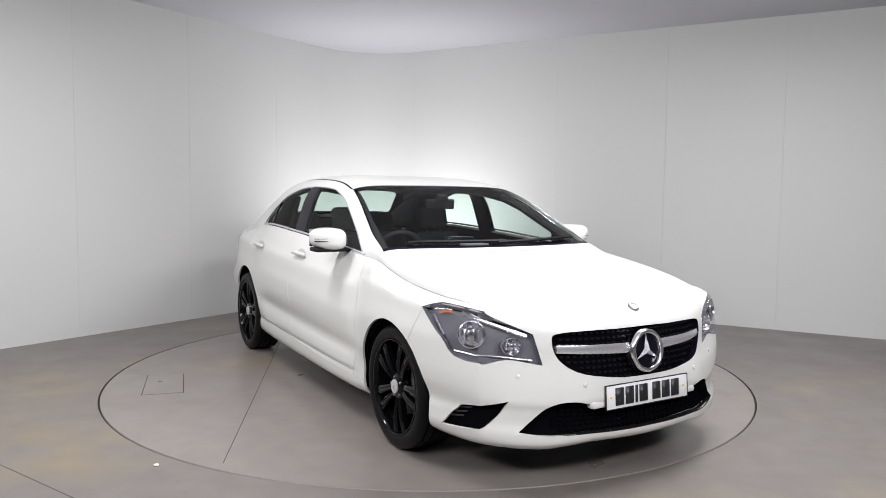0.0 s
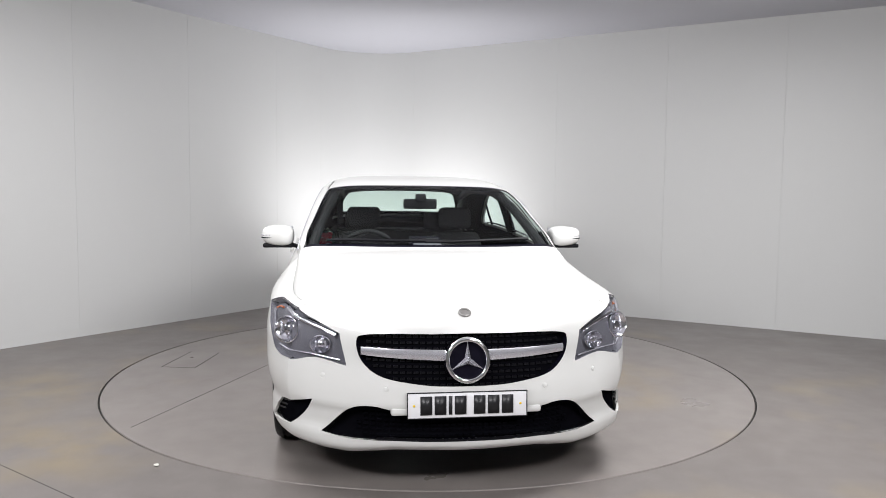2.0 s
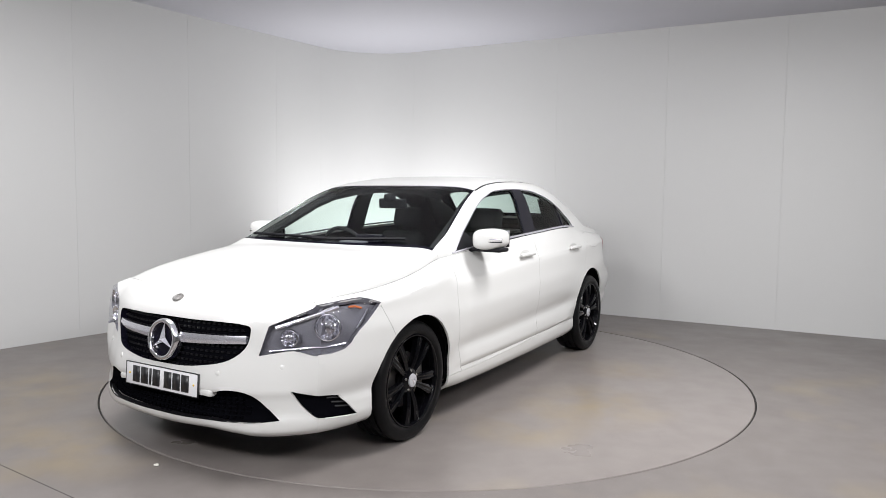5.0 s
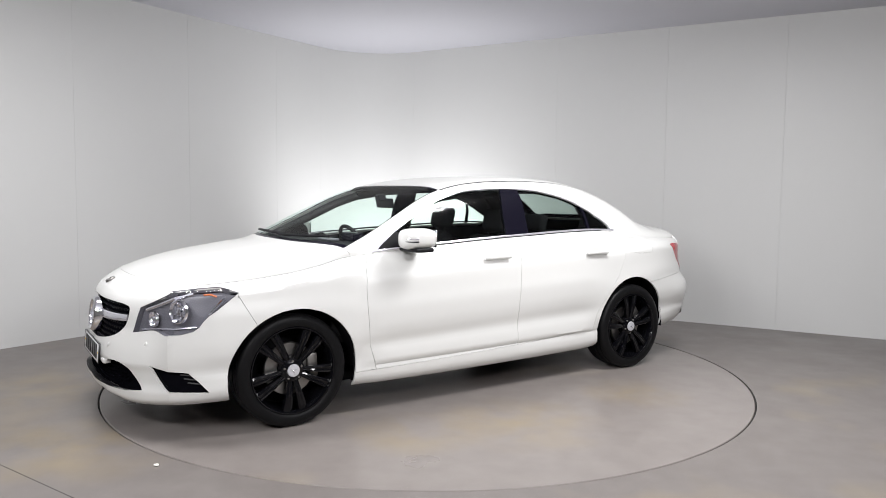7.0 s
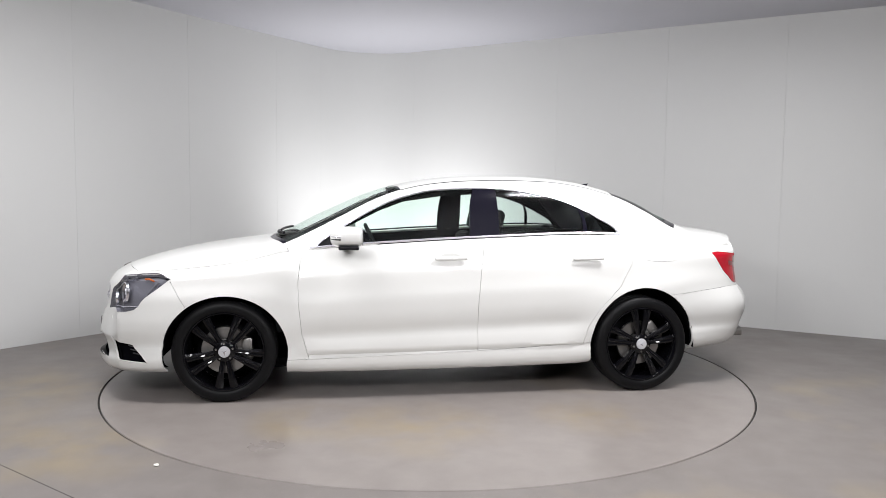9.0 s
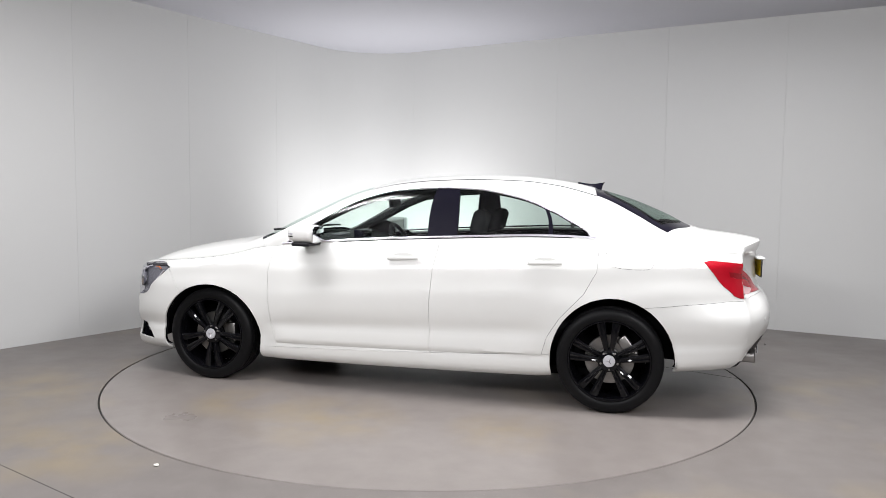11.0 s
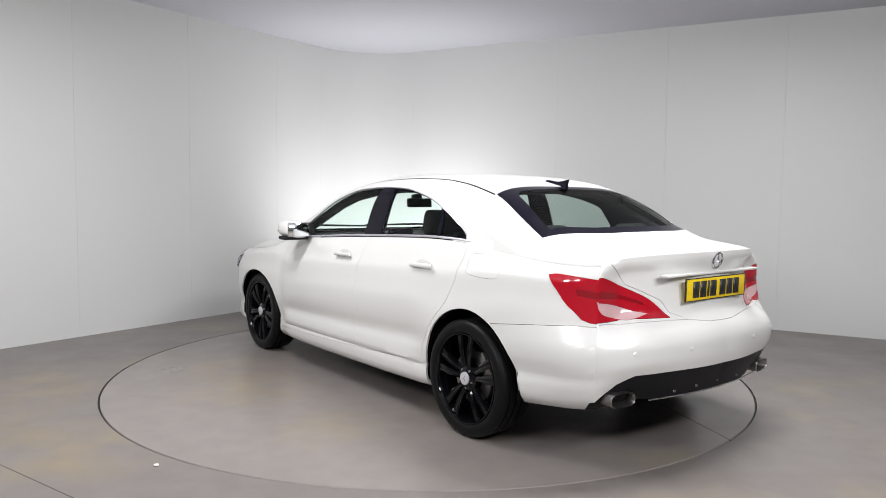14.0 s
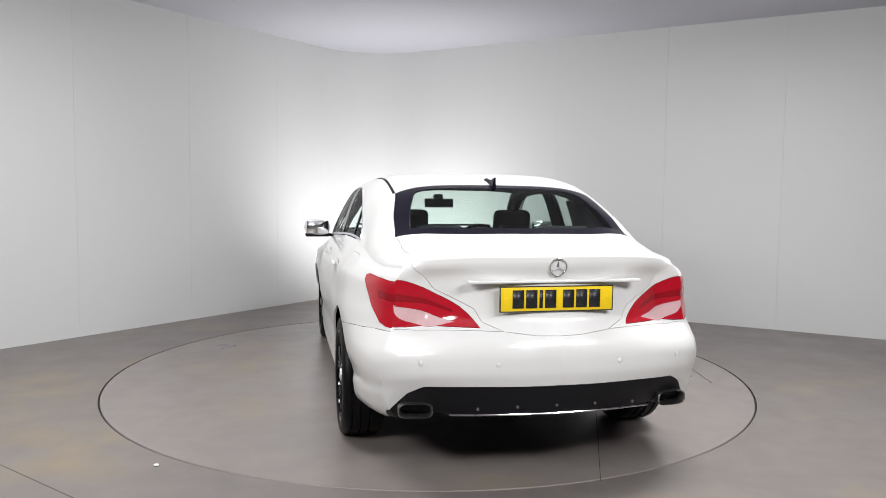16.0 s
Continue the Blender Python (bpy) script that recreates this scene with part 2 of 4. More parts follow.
def build_studio():
    cut, bend = corner_line()
    gap = 0.0005
    w = thing("wall_corner", slab(bend, 0, CEIL, 0.09), WALLM, "white curved panel in the rounded studio corner", "wall", "structure")
    for name, along, first, step, label in (("wall_west", ALONG_W, 1.46, 1.152, "white panelled studio wall with fine upright joints"), ("wall_east", ALONG_E, 1.46, 1.16, "white panelled studio wall with fine upright joints")):
        far = 10.6
        wall = thing(name, slab([CORNER + along * cut + _out(along) * 0.012, CORNER + along * far + _out(along) * 0.012], 0, CEIL, 0.08), WALLM, label, "wall", "structure", smooth=False)
        marks = [cut] + ([1.46, 2.61, 3.77, 4.92] if name == "wall_west" else [2.64, 3.84, 4.96]) + [6.1, 7.25, 8.4, 9.5, far]
        for a, b in zip(marks, marks[1:]):
            part("panel", slab([CORNER + along * (a + gap), CORNER + along * (b - gap)], 0.0, CEIL, 0.010), WALLM, wall, smooth=False)
    ends = [CORNER + ALONG_W * 10.6, CORNER + ALONG_E * 10.6]
    low = -6.5
    back = [ends[0], Vector((ends[0].x, low - 1.5)), Vector((ends[1].x, low - 1.5)), ends[1]]
    for i, (a, b) in enumerate(zip(back, back[1:])):
        thing(("wall_west_return", "wall_south", "wall_east_return")[i], slab([a, b], 0, CEIL, 0.1), WALLM, "plain white studio wall", "wall", "structure", smooth=False)
    plan = [*[tuple(p) for p in bend], tuple(ends[1]), tuple(back[2]), tuple(back[1]), tuple(ends[0])]
    bm = bmesh.new()
    grow = [(x * 1.02, y * 1.02) for x, y in plan]
    prism(bm, grow, 0.1, pose(0, 0, CEIL + 0.05))
    thing("ceiling", bm, CEILM, "smooth pale grey painted studio ceiling", "ceiling", "structure", smooth=False)
    # floor with a round hole for the turntable
    bm = bmesh.new()
    n = 160
    inner = [bm.verts.new(((DISC_R + 0.011) * math.cos(2 * math.pi * i / n), (DISC_R + 0.011) * math.sin(2 * math.pi * i / n), 0)) for i in range(n)]
    outer = [bm.verts.new((14 * math.cos(2 * math.pi * i / n), 14 * math.sin(2 * math.pi * i / n), 0)) for i in range(n)]
    drop = [bm.verts.new((v.co.x, v.co.y, -0.04)) for v in inner]
    pit = [bm.verts.new((v.co.x * 0.97, v.co.y * 0.97, -0.04)) for v in inner]
    for i in range(n):
        j = (i + 1) % n
        bm.faces.new((inner[i], outer[i], outer[j], inner[j]))
        bm.faces.new((drop[i], inner[i], inner[j], drop[j]))
        bm.faces.new((pit[i], drop[i], drop[j], pit[j]))
    floor = thing("floor", bm, FLOORM, "grey-brown painted studio floor with dusty scuffs", "floor", "structure", smooth=False)
    # dark ring added inside the open gap so that the joint reads black
    bm = bmesh.new()
    tube(bm, [((DISC_R + 0.0055) * math.cos(2 * math.pi * i / n), (DISC_R + 0.0055) * math.sin(2 * math.pi * i / n), -0.012) for i in range(n)], 0.0052, 6, closed=True)
    part("gap_seal", bm, DARKGAP, floor, "dark ring set into the round joint")
    for a, b in (((-2.029, -1.952), (-1.503, -2.321)),):
        bm = bmesh.new()
        d = (Vector(b) - Vector(a))
        box(bm, -0.2, d.length + 0.5, -0.0014, 0.0014, -0.004, 0.0008, m=pose(*a, 0, 0, 0, math.degrees(math.atan2(d.y, d.x))))
        part("floor_joint", bm, DARKGAP, floor, "thin dark joint in the floor")
    bm = bmesh.new()
    bmesh.ops.create_icosphere(bm, subdivisions=2, radius=0.011)
    for v in bm.verts:
        v.co = Vector((v.co.x * 1.3, v.co.y, v.co.z * 0.5 + 0.004)) * (1 + 0.25 * noise.noise(v.co * 140))
    chip = thing("chip", bm, CHIP, "small pale chip of debris on the floor", "debris")
    chip.location = (-1.292, -1.957, 0.001)


def _out(along):
    o = Vector((-along.y, along.x))
    return o if o.dot(CORNER + along) > 0 else -o


def build_turntable():
    bm = bmesh.new()
    n = 160
    lathe(bm, [(0.02, 0.0), (0.8, 0.0), (1.6, 0.0), (DISC_R - 0.004, 0.0), (DISC_R, -0.004), (DISC_R, -0.035), (0.02, -0.035)], n, "z")
    disc = thing("turntable", bm, DISCM, "round grey-brown turntable disc flush with the studio floor", "turntable", sharp=30)
    t0 = radians(60.49)

    def mark(a, b, wide, name="disc_joint", over=0.0):
        a, b = (Vector((x * math.cos(t0) - y * math.sin(t0), x * math.sin(t0) + y * math.cos(t0))) for x, y in (a, b))
        d = b - a
        bm = bmesh.new()
        box(bm, -over, d.length + over, -wide, wide, -0.003, 0.0012, m=pose(a.x, a.y, 0, 0, 0, math.degrees(math.atan2(d.y, d.x))))
        part(name, bm, DARKGAP, disc, "thin dark joint")

    d = (Vector((-1.189, -0.164)) - Vector((-0.989, -1.917))).normalized()
    a = Vector((-0.989, -1.917))
    mark(tuple(a), tuple(a + d * 3.7), 0.0012)
    mark((-1.84, -0.766), (-1.993, -0.268), 0.002, "hatch_edge")
    mark((-1.596, -0.695), (-1.761, -0.213), 0.0025, "hatch_edge")
    mark((-1.84, -0.766), (-1.596, -0.695), 0.001, "hatch_edge")
    return disc


build_studio()
TURNTABLE = build_turntable()

# ---- the car: x forward, y to its left, z up, origin on the ground between the axles ----


def smooth(*pts):
    """A monotone cubic curve through (x, y) knots, for arrays."""
    p = np.array(sorted(pts), float)
    X, Y = p[:, 0], p[:, 1]
    h, d = np.diff(X), np.diff(Y) / np.diff(X)
    s = np.zeros(len(X))
    s[0], s[-1] = d[0], d[-1]
    for i in range(1, len(X) - 1):
        if d[i - 1] * d[i] > 0:
            w1, w2 = 2 * h[i] + h[i - 1], h[i] + 2 * h[i - 1]
            s[i] = (w1 + w2) / (w1 / d[i - 1] + w2 / d[i])

    def f(x):
        x = np.clip(np.asarray(x, float), X[0], X[-1])
        i = np.clip(np.searchsorted(X, x) - 1, 0, len(h) - 1)
        t = (x - X[i]) / h[i]
        return Y[i] * (1 + 2 * t) * (1 - t) ** 2 + s[i] * h[i] * t * (1 - t) ** 2 + Y[i + 1] * t * t * (3 - 2 * t) + s[i + 1] * h[i] * t * t * (t - 1)

    return f


NOSE, TAIL = 1.93, -2.07
edge_y = smooth((1.93, 0.69), (1.89, 0.712), (1.8, 0.744), (1.69, 0.766), (1.35, 0.785), (1.1, 0.785), (0.95, 0.782), (0.8, 0.80), (0.4, 0.808), (-0.3, 0.805), (-0.9, 0.79), (-1.225, 0.768), (-1.5, 0.758), (-1.75, 0.745), (-1.95, 0.716), (-2.03, 0.684), (-2.07, 0.655))
edge_z = smooth((1.93, 0.80), (1.69, 0.815), (1.35, 0.85), (1.16, 0.885), (1.0, 0.925), (0.81, 0.945), (0.48, 0.972), (-0.38, 1.022), (-0.98, 1.042), (-1.225, 1.034), (-1.5, 1.0), (-1.75, 0.975), (-1.95, 0.965), (-2.12, 0.965))
crown_z = smooth((2.17, 0.755), (2.1, 0.797), (2.0, 0.835), (1.85, 0.877), (1.66, 0.917), (1.46, 0.949), (1.26, 0.975), (1.17, 0.984), (1.09, 1.006), (0.81, 1.145), (0.65, 1.22), (0.44, 1.31), (0.27, 1.362), (0.06, 1.405), (-0.19, 1.432), (-0.45, 1.44), (-0.72, 1.432), (-0.99, 1.403), (-1.22, 1.353), (-1.45, 1.285), (-1.68, 1.19), (-1.85, 1.105), (-1.93, 1.082), (-2.05, 1.066), (-2.2, 1.045), (-2.27, 1.03))
fullness = smooth((1.93, 2.4), (1.7, 2.7), (1.1, 2.9), (0.9, 3.4), (0.6, 5.0), (0.25, 7.0), (-0.1, 6.2), (-0.31, 6.0), (-0.8, 6.2), (-0.97, 6.0), (-1.235, 5.0), (-1.45, 3.2), (-1.67, 2.0), (-1.95, 2.2), (-2.12, 2.8))
lean_in = smooth((1.93, 0), (1.05, 0), (0.9, 0.025), (0.6, 0.10), (0.25, 0.145), (-0.3, 0.16), (-1.235, 0.165), (-1.5, 0.11), (-1.67, 0.08), (-1.9, 0.0), (-2.12, 0))
round_top = smooth((1.93, 0), (1.05, 0), (0.6, 0.03), (0.0, 0.03), (-1.3, 0.025), (-1.7, 0.0), (-2.12, 0))
bow = smooth((1.93, 0.24), (1.8, 0.15), (1.6, 0.06), (1.3, 0.0), (-1.6, 0.0), (-1.88, -0.085), (-2.07, -0.20))
heading = smooth((0, 0), (0.5, 20), (0.8, 34), (1.0, 52), (1.06, 68), (1.12, 79), (1.2, 87), (1.4, 90), (1.7, 90), (1.88, 95), (1.94, 104), (2.0, 122), (2.2, 150), (2.6, 170), (3, 180))
swell = smooth((0, 0.07), (0.3, 0.085), (0.5, 0.098), (0.68, 0.092), (0.85, 0.094), (1, 0.118), (1.06, 0.138), (1.14, 0.130), (1.3, 0.099), (1.55, 0.099), (1.7, 0.113), (1.81, 0.134), (1.88, 0.132), (1.94, 0.130), (2, 0.135), (2.2, 0.122), (2.5, 0.088), (3, 0.068))
low_z = smooth((0, 0.192), (0.4, 0.198), (0.55, 0.186), (0.7, 0.172), (1, 0.185), (1.06, 0.19), (1.25, 0.172), (1.7, 0.185), (1.8, 0.225), (1.87, 0.245), (1.95, 0.275), (2.05, 0.305), (2.2, 0.33), (3, 0.33))
front_face = smooth((0, 0), (0.08, 0.36), (0.2, 0.56), (0.33, 0.64), (0.42, 0.76), (0.5, 0.88), (0.6, 1.0), (0.65, 1.04), (0.70, 0.94), (0.80, 0.92), (0.89, 1.10), (0.955, 1.08), (1, 0.75))
flank = smooth((0, 0), (0.03, 0.16), (0.08, 0.38), (0.17, 0.70), (0.20, 0.82), (0.35, 0.90), (0.5, 1.0), (0.65, 0.98), (0.74, 0.90), (0.80, 0.76), (0.845, 0.70), (0.865, 0.76), (0.93, 0.74), (0.97, 0.62), (1, 0.3))
door_flank = smooth((0, 0), (0.03, 0.16), (0.08, 0.38), (0.17, 0.70), (0.20, 0.82), (0.33, 0.93), (0.42, 1.0), (0.52, 0.97), (0.60, 0.88), (0.67, 0.74), (0.69, 0.725), (0.73, 0.78), (0.80, 0.83), (0.835, 0.83), (0.845, 0.70), (0.865, 0.76), (0.93, 0.74), (0.97, 0.62), (1, 0.3))
door_part = smooth((0, 0), (1.22, 0), (1.30, 1), (1.68, 1), (1.77, 0), (3, 0))
rear_face = smooth((0, 0), (0.03, 0.03), (0.07, -0.06), (0.12, -0.24), (0.2, -0.26), (0.38, -0.10), (0.46, 0.35), (0.54, 0.80), (0.62, 0.98), (0.7, 1.0), (0.78, 0.85), (1, 0.1))
quick = smooth((0, 0.8), (0.9, 0.6), (1.0, 0.55), (1.15, 0.6), (1.35, 1.0), (1.75, 1.0), (1.92, 0.7), (2.1, 0.7), (3, 0.8))
is_front = smooth((0, 1), (0.82, 1), (1.14, 0), (3, 0))
is_rear = smooth((0, 0), (1.86, 0), (2.15, 1), (3, 1))


def top_skin(u, w):
    """Bonnet, roof and boot: u is the section, w runs from the shoulder edge (0) to the middle (1)."""
    n, a = fullness(u), np.clip(w, 0, 1) * math.pi / 2
    k = np.clip(np.cos(a), 0, 1) ** (2 / n)
    rise = np.clip(np.sin(a), 0, 1) ** (2 / n)
    ye, ze, b = edge_y(u), edge_z(u), bow(u)
    k = np.maximum(k, 0)
    return np.stack([u + b * (1 - k ** 2.2), ye * k * (1 - lean_in(u) * rise), ze + (crown_z(u + b) - ze) * rise * (1 - round_top(u) * k * k)], -1)


def side_skin(s, v):
    """The body below the shoulder: s runs from the middle of the nose (0) past the flank (1 to 2) to the middle of the tail (3)."""
    s, v = np.asarray(s, float), np.clip(np.asarray(v, float), 0, 1)
    q = np.where(s < 1, s, np.where(s > 2, 3 - s, 1.0))
    u = NOSE + (TAIL - NOSE) * np.clip(s - 1, 0, 1)
    q = np.clip(q, 0, 1)
    n = fullness(u)
    w = np.arccos(np.clip(q ** (n / 2), 0, 1)) / (math.pi / 2)
    top = top_skin(u, w)
    f, r = is_front(s), is_rear(s)
    d = door_part(s)
    rise = 0.06 * (s - 1.5)
    pf = front_face(v) * f + (flank(v ** quick(s)) * (1 - d) + door_flank(np.clip(v + rise * np.sin(v * math.pi) ** 2, 0, 1)) * d) * (1 - f - r) + rear_face(v) * r
    a, o = np.radians(heading(s)), swell(s) * pf
    z = top[..., 2] + (low_z(s) - top[..., 2]) * v
    return np.stack([top[..., 0] + np.cos(a) * o, np.maximum(top[..., 1] + np.sin(a) * o, 0) * np.where((s <= 0) | (s >= 3), 0, 1), z], -1)


def place_on(skin, a0, a1, x=None, y=None, z=None):
    """The skin's own coordinates of the place nearest to the given ones."""
    lo, hi = np.array([a0, 0.0]), np.array([a1, 1.0])
    for _ in range(4):
        A, B = np.meshgrid(np.linspace(lo[0], hi[0], 90), np.linspace(lo[1], hi[1], 60), indexing="ij")
        P = skin(A, B)
        miss = sum((P[..., i] - c) ** 2 for i, c in enumerate((x, y, z)) if c is not None)
        i = np.unravel_index(np.argmin(miss), miss.shape)
        c = np.array([A[i], B[i]])
        half = (hi - lo) * 0.06
        lo, hi = np.maximum(c - half, [a0, 0]), np.minimum(c + half, [a1, 1])
    return (float(c[0]), float(c[1]))


def rounded(pts, sub=4):
    """A closed outline through points, smoothed; a point given with a third value stays sharp."""
    out, n = [], len(pts)
    P = [Vector(p[:2]) for p in pts]
    for i in range(n):
        p0, p1, p2, p3 = P[i - 1], P[i], P[(i + 1) % n], P[(i + 2) % n]
        if len(pts[i]) > 2:
            p0 = p1 * 2 - p2
        if len(pts[(i + 1) % n]) > 2:
            p3 = p2 * 2 - p1
        for k in range(sub):
            t = k / sub
            out.append(tuple(0.5 * (2 * p1 + (p2 - p0) * t + (2 * p0 - 5 * p1 + 4 * p2 - p3) * t * t + (3 * p1 - p0 - 3 * p2 + p3) * t ** 3)))
    return out


def inside(poly, x, y):
    hit = False
    for (x0, y0), (x1, y1) in zip(poly, poly[1:] + poly[:1]):
        if (y0 > y) != (y1 > y) and x < (x1 - x0) * (y - y0) / (y1 - y0) + x0:
            hit = not hit
    return hit


def cut_skin(us, vs, outlines):
    """A flat sheet over (u, v), cut along the outlines; its faces are sorted by the first outline that holds them."""
    bm = bmesh.new()
    grid = [[bm.verts.new((u, v, 0)) for v in vs] for u in us]
    for A, B in zip(grid, grid[1:]):
        for i in range(len(vs) - 1):
            bm.faces.new((A[i], B[i], B[i + 1], A[i + 1]))
    e = 1e-4
    reach = lambda f, bx, by: max(v.co.x for v in f.verts) > bx[0] - e and min(v.co.x for v in f.verts) < bx[1] + e and max(v.co.y for v in f.verts) > by[0] - e and min(v.co.y for v in f.verts) < by[1] + e
    for _, poly in outlines:
        px, py = [p[0] for p in poly], [p[1] for p in poly]
        near = {f for f in bm.faces if reach(f, (min(px), max(px)), (min(py), max(py)))}
        for (x0, y0), (x1, y1) in zip(poly, poly[1:] + poly[:1]):
            if abs(x1 - x0) + abs(y1 - y0) < 1e-6:
                continue
            bx, by = (min(x0, x1), max(x0, x1)), (min(y0, y1), max(y0, y1))
            fs = [f for f in near if reach(f, bx, by)]
            fs.sort(key=lambda f: f.index)
            if fs:
                geom = list(dict.fromkeys(g for f in fs for g in (f, *f.edges, *f.verts)))
                out = bmesh.ops.bisect_plane(bm, geom=geom, dist=1e-5, plane_co=(x0, y0, 0), plane_no=(y1 - y0, x0 - x1, 0))
                near = {f for f in near if f.is_valid} | {g for g in out["geom"] if isinstance(g, bmesh.types.BMFace)}
    sorted_faces = {}
    boxes = [(n, p, min(a for a, _ in p), max(a for a, _ in p), min(b for _, b in p), max(b for _, b in p)) for n, p in outlines]
    for f in bm.faces:
        c = f.calc_center_median()
        name = next((n for n, p, xa, xb, ya, yb in boxes if xa <= c.x <= xb and ya <= c.y <= yb and inside(p, c.x, c.y)), "rest")
        sorted_faces.setdefault(name, []).append([(v.co.x, v.co.y) for v in f.verts])
    bm.free()
    return sorted_faces


def panel(pieces, sides, gap=0.0011, thick=0.012, lift=0.0):
    """A body panel out of cut pieces [(skin, faces)]: on one or both sides of the car, drawn back from its joints, with thickness."""
    bm = bmesh.new()
    seen, meet = {}, set()
    for sgn in sides:
        for skin, faces in pieces:
            flat = [p for f in faces for p in f]
            P = skin(np.array([p[0] for p in flat]), np.array([p[1] for p in flat]))
            i = 0
            for f in faces:
                ring = []
                for _, across in f:
                    x, y, z = P[i]
                    i += 1
                    y = 0.0 if abs(y) < 1e-4 else y * sgn
                    key = (round(x, 4), round(y, 4), round(z, 4))
                    if key not in seen:
                        seen[key] = bm.verts.new((x, y, z))
                    if len(pieces) > 1 and across < 1e-6:
                        meet.add(seen[key])
                    if seen[key] not in ring:
                        ring.append(seen[key])
                if len(ring) > 2:
                    try:
                        bm.faces.new(ring[::-1] if sgn > 0 else ring)
                    except ValueError:
                        pass
    bm.normal_update()
    if gap:
        move = {}
        for v in bm.verts:
            if v.is_boundary and v not in meet and (abs(v.co.y) > 1e-4 or len(sides) == 1):
                d = Vector()
                for f in v.link_faces:
                    d += (f.calc_center_median() - v.co).normalized()
                d -= v.normal * d.dot(v.normal)
                if d.length > 1e-5:
                    move[v] = d.normalized() * gap
        for v, d in move.items():
            v.co += d
    if lift:
        for v in bm.verts:
            v.co += v.normal * lift
    if thick:
        edges = [e for e in bm.edges if e.is_boundary and not (e.verts[0] in meet and e.verts[1] in meet)]
        norms = {v: v.normal.copy() for e in edges for v in e.verts}
        made = {v: bm.verts.new(v.co - n * thick) for v, n in norms.items()}
        for e in edges:
            a, b = e.verts
            f = e.link_faces[0]
            order = [l.vert for l in f.loops]
            if order[(order.index(a) + 1) % len(order)] is b:
                a, b = b, a
            try:
                nf = bm.faces.new((a, b, made[b], made[a]))
                nf.smooth = True
                e.smooth = False
            except ValueError:
                pass
    return bm


def side_pts(*pts, s0=1.0, s1=2.0):
    return [(*place_on(side_skin, s0, s1, x=p[0], z=p[1]), *p[2:]) for p in pts]


def face_pts(*pts, s0=0.0, s1=1.1):
    return [(*place_on(side_skin, s0, s1, y=p[0], z=p[1]), *p[2:]) for p in pts]


def space_pts(s0, s1, *pts):
    return [(*place_on(side_skin, s0, s1, *p[:3]), *p[3:]) for p in pts]


def roof_pts(*pts, u0=TAIL, u1=NOSE):
    return [(*place_on(top_skin, u0, u1, x=p[0], z=p[1]), *p[2:]) for p in pts]


def plan_pts(*pts, u0=TAIL, u1=NOSE):
    return [(*place_on(top_skin, u0, u1, x=p[0], y=p[1]), *p[2:]) for p in pts]


def arch(cx, cz, rx, rz):
    ring = [(cx + rx * math.cos(a), cz + rz * math.sin(a)) for a in np.linspace(-0.5, math.pi + 0.5, 30)]
    pts = side_pts(*[p for p in ring if p[1] > 0.2])
    return [(pts[0][0], 1.05), *pts, (pts[-1][0], 1.05)]


def lines_at(levels, n):
    """Evenly spaced values with the given ones among them."""
    out = []
    for a, b in zip(levels, levels[1:]):
        k = max(1, round((b - a) * n))
        out += [a + (b - a) * i / k for i in range(k)]
    return out + [levels[-1]]


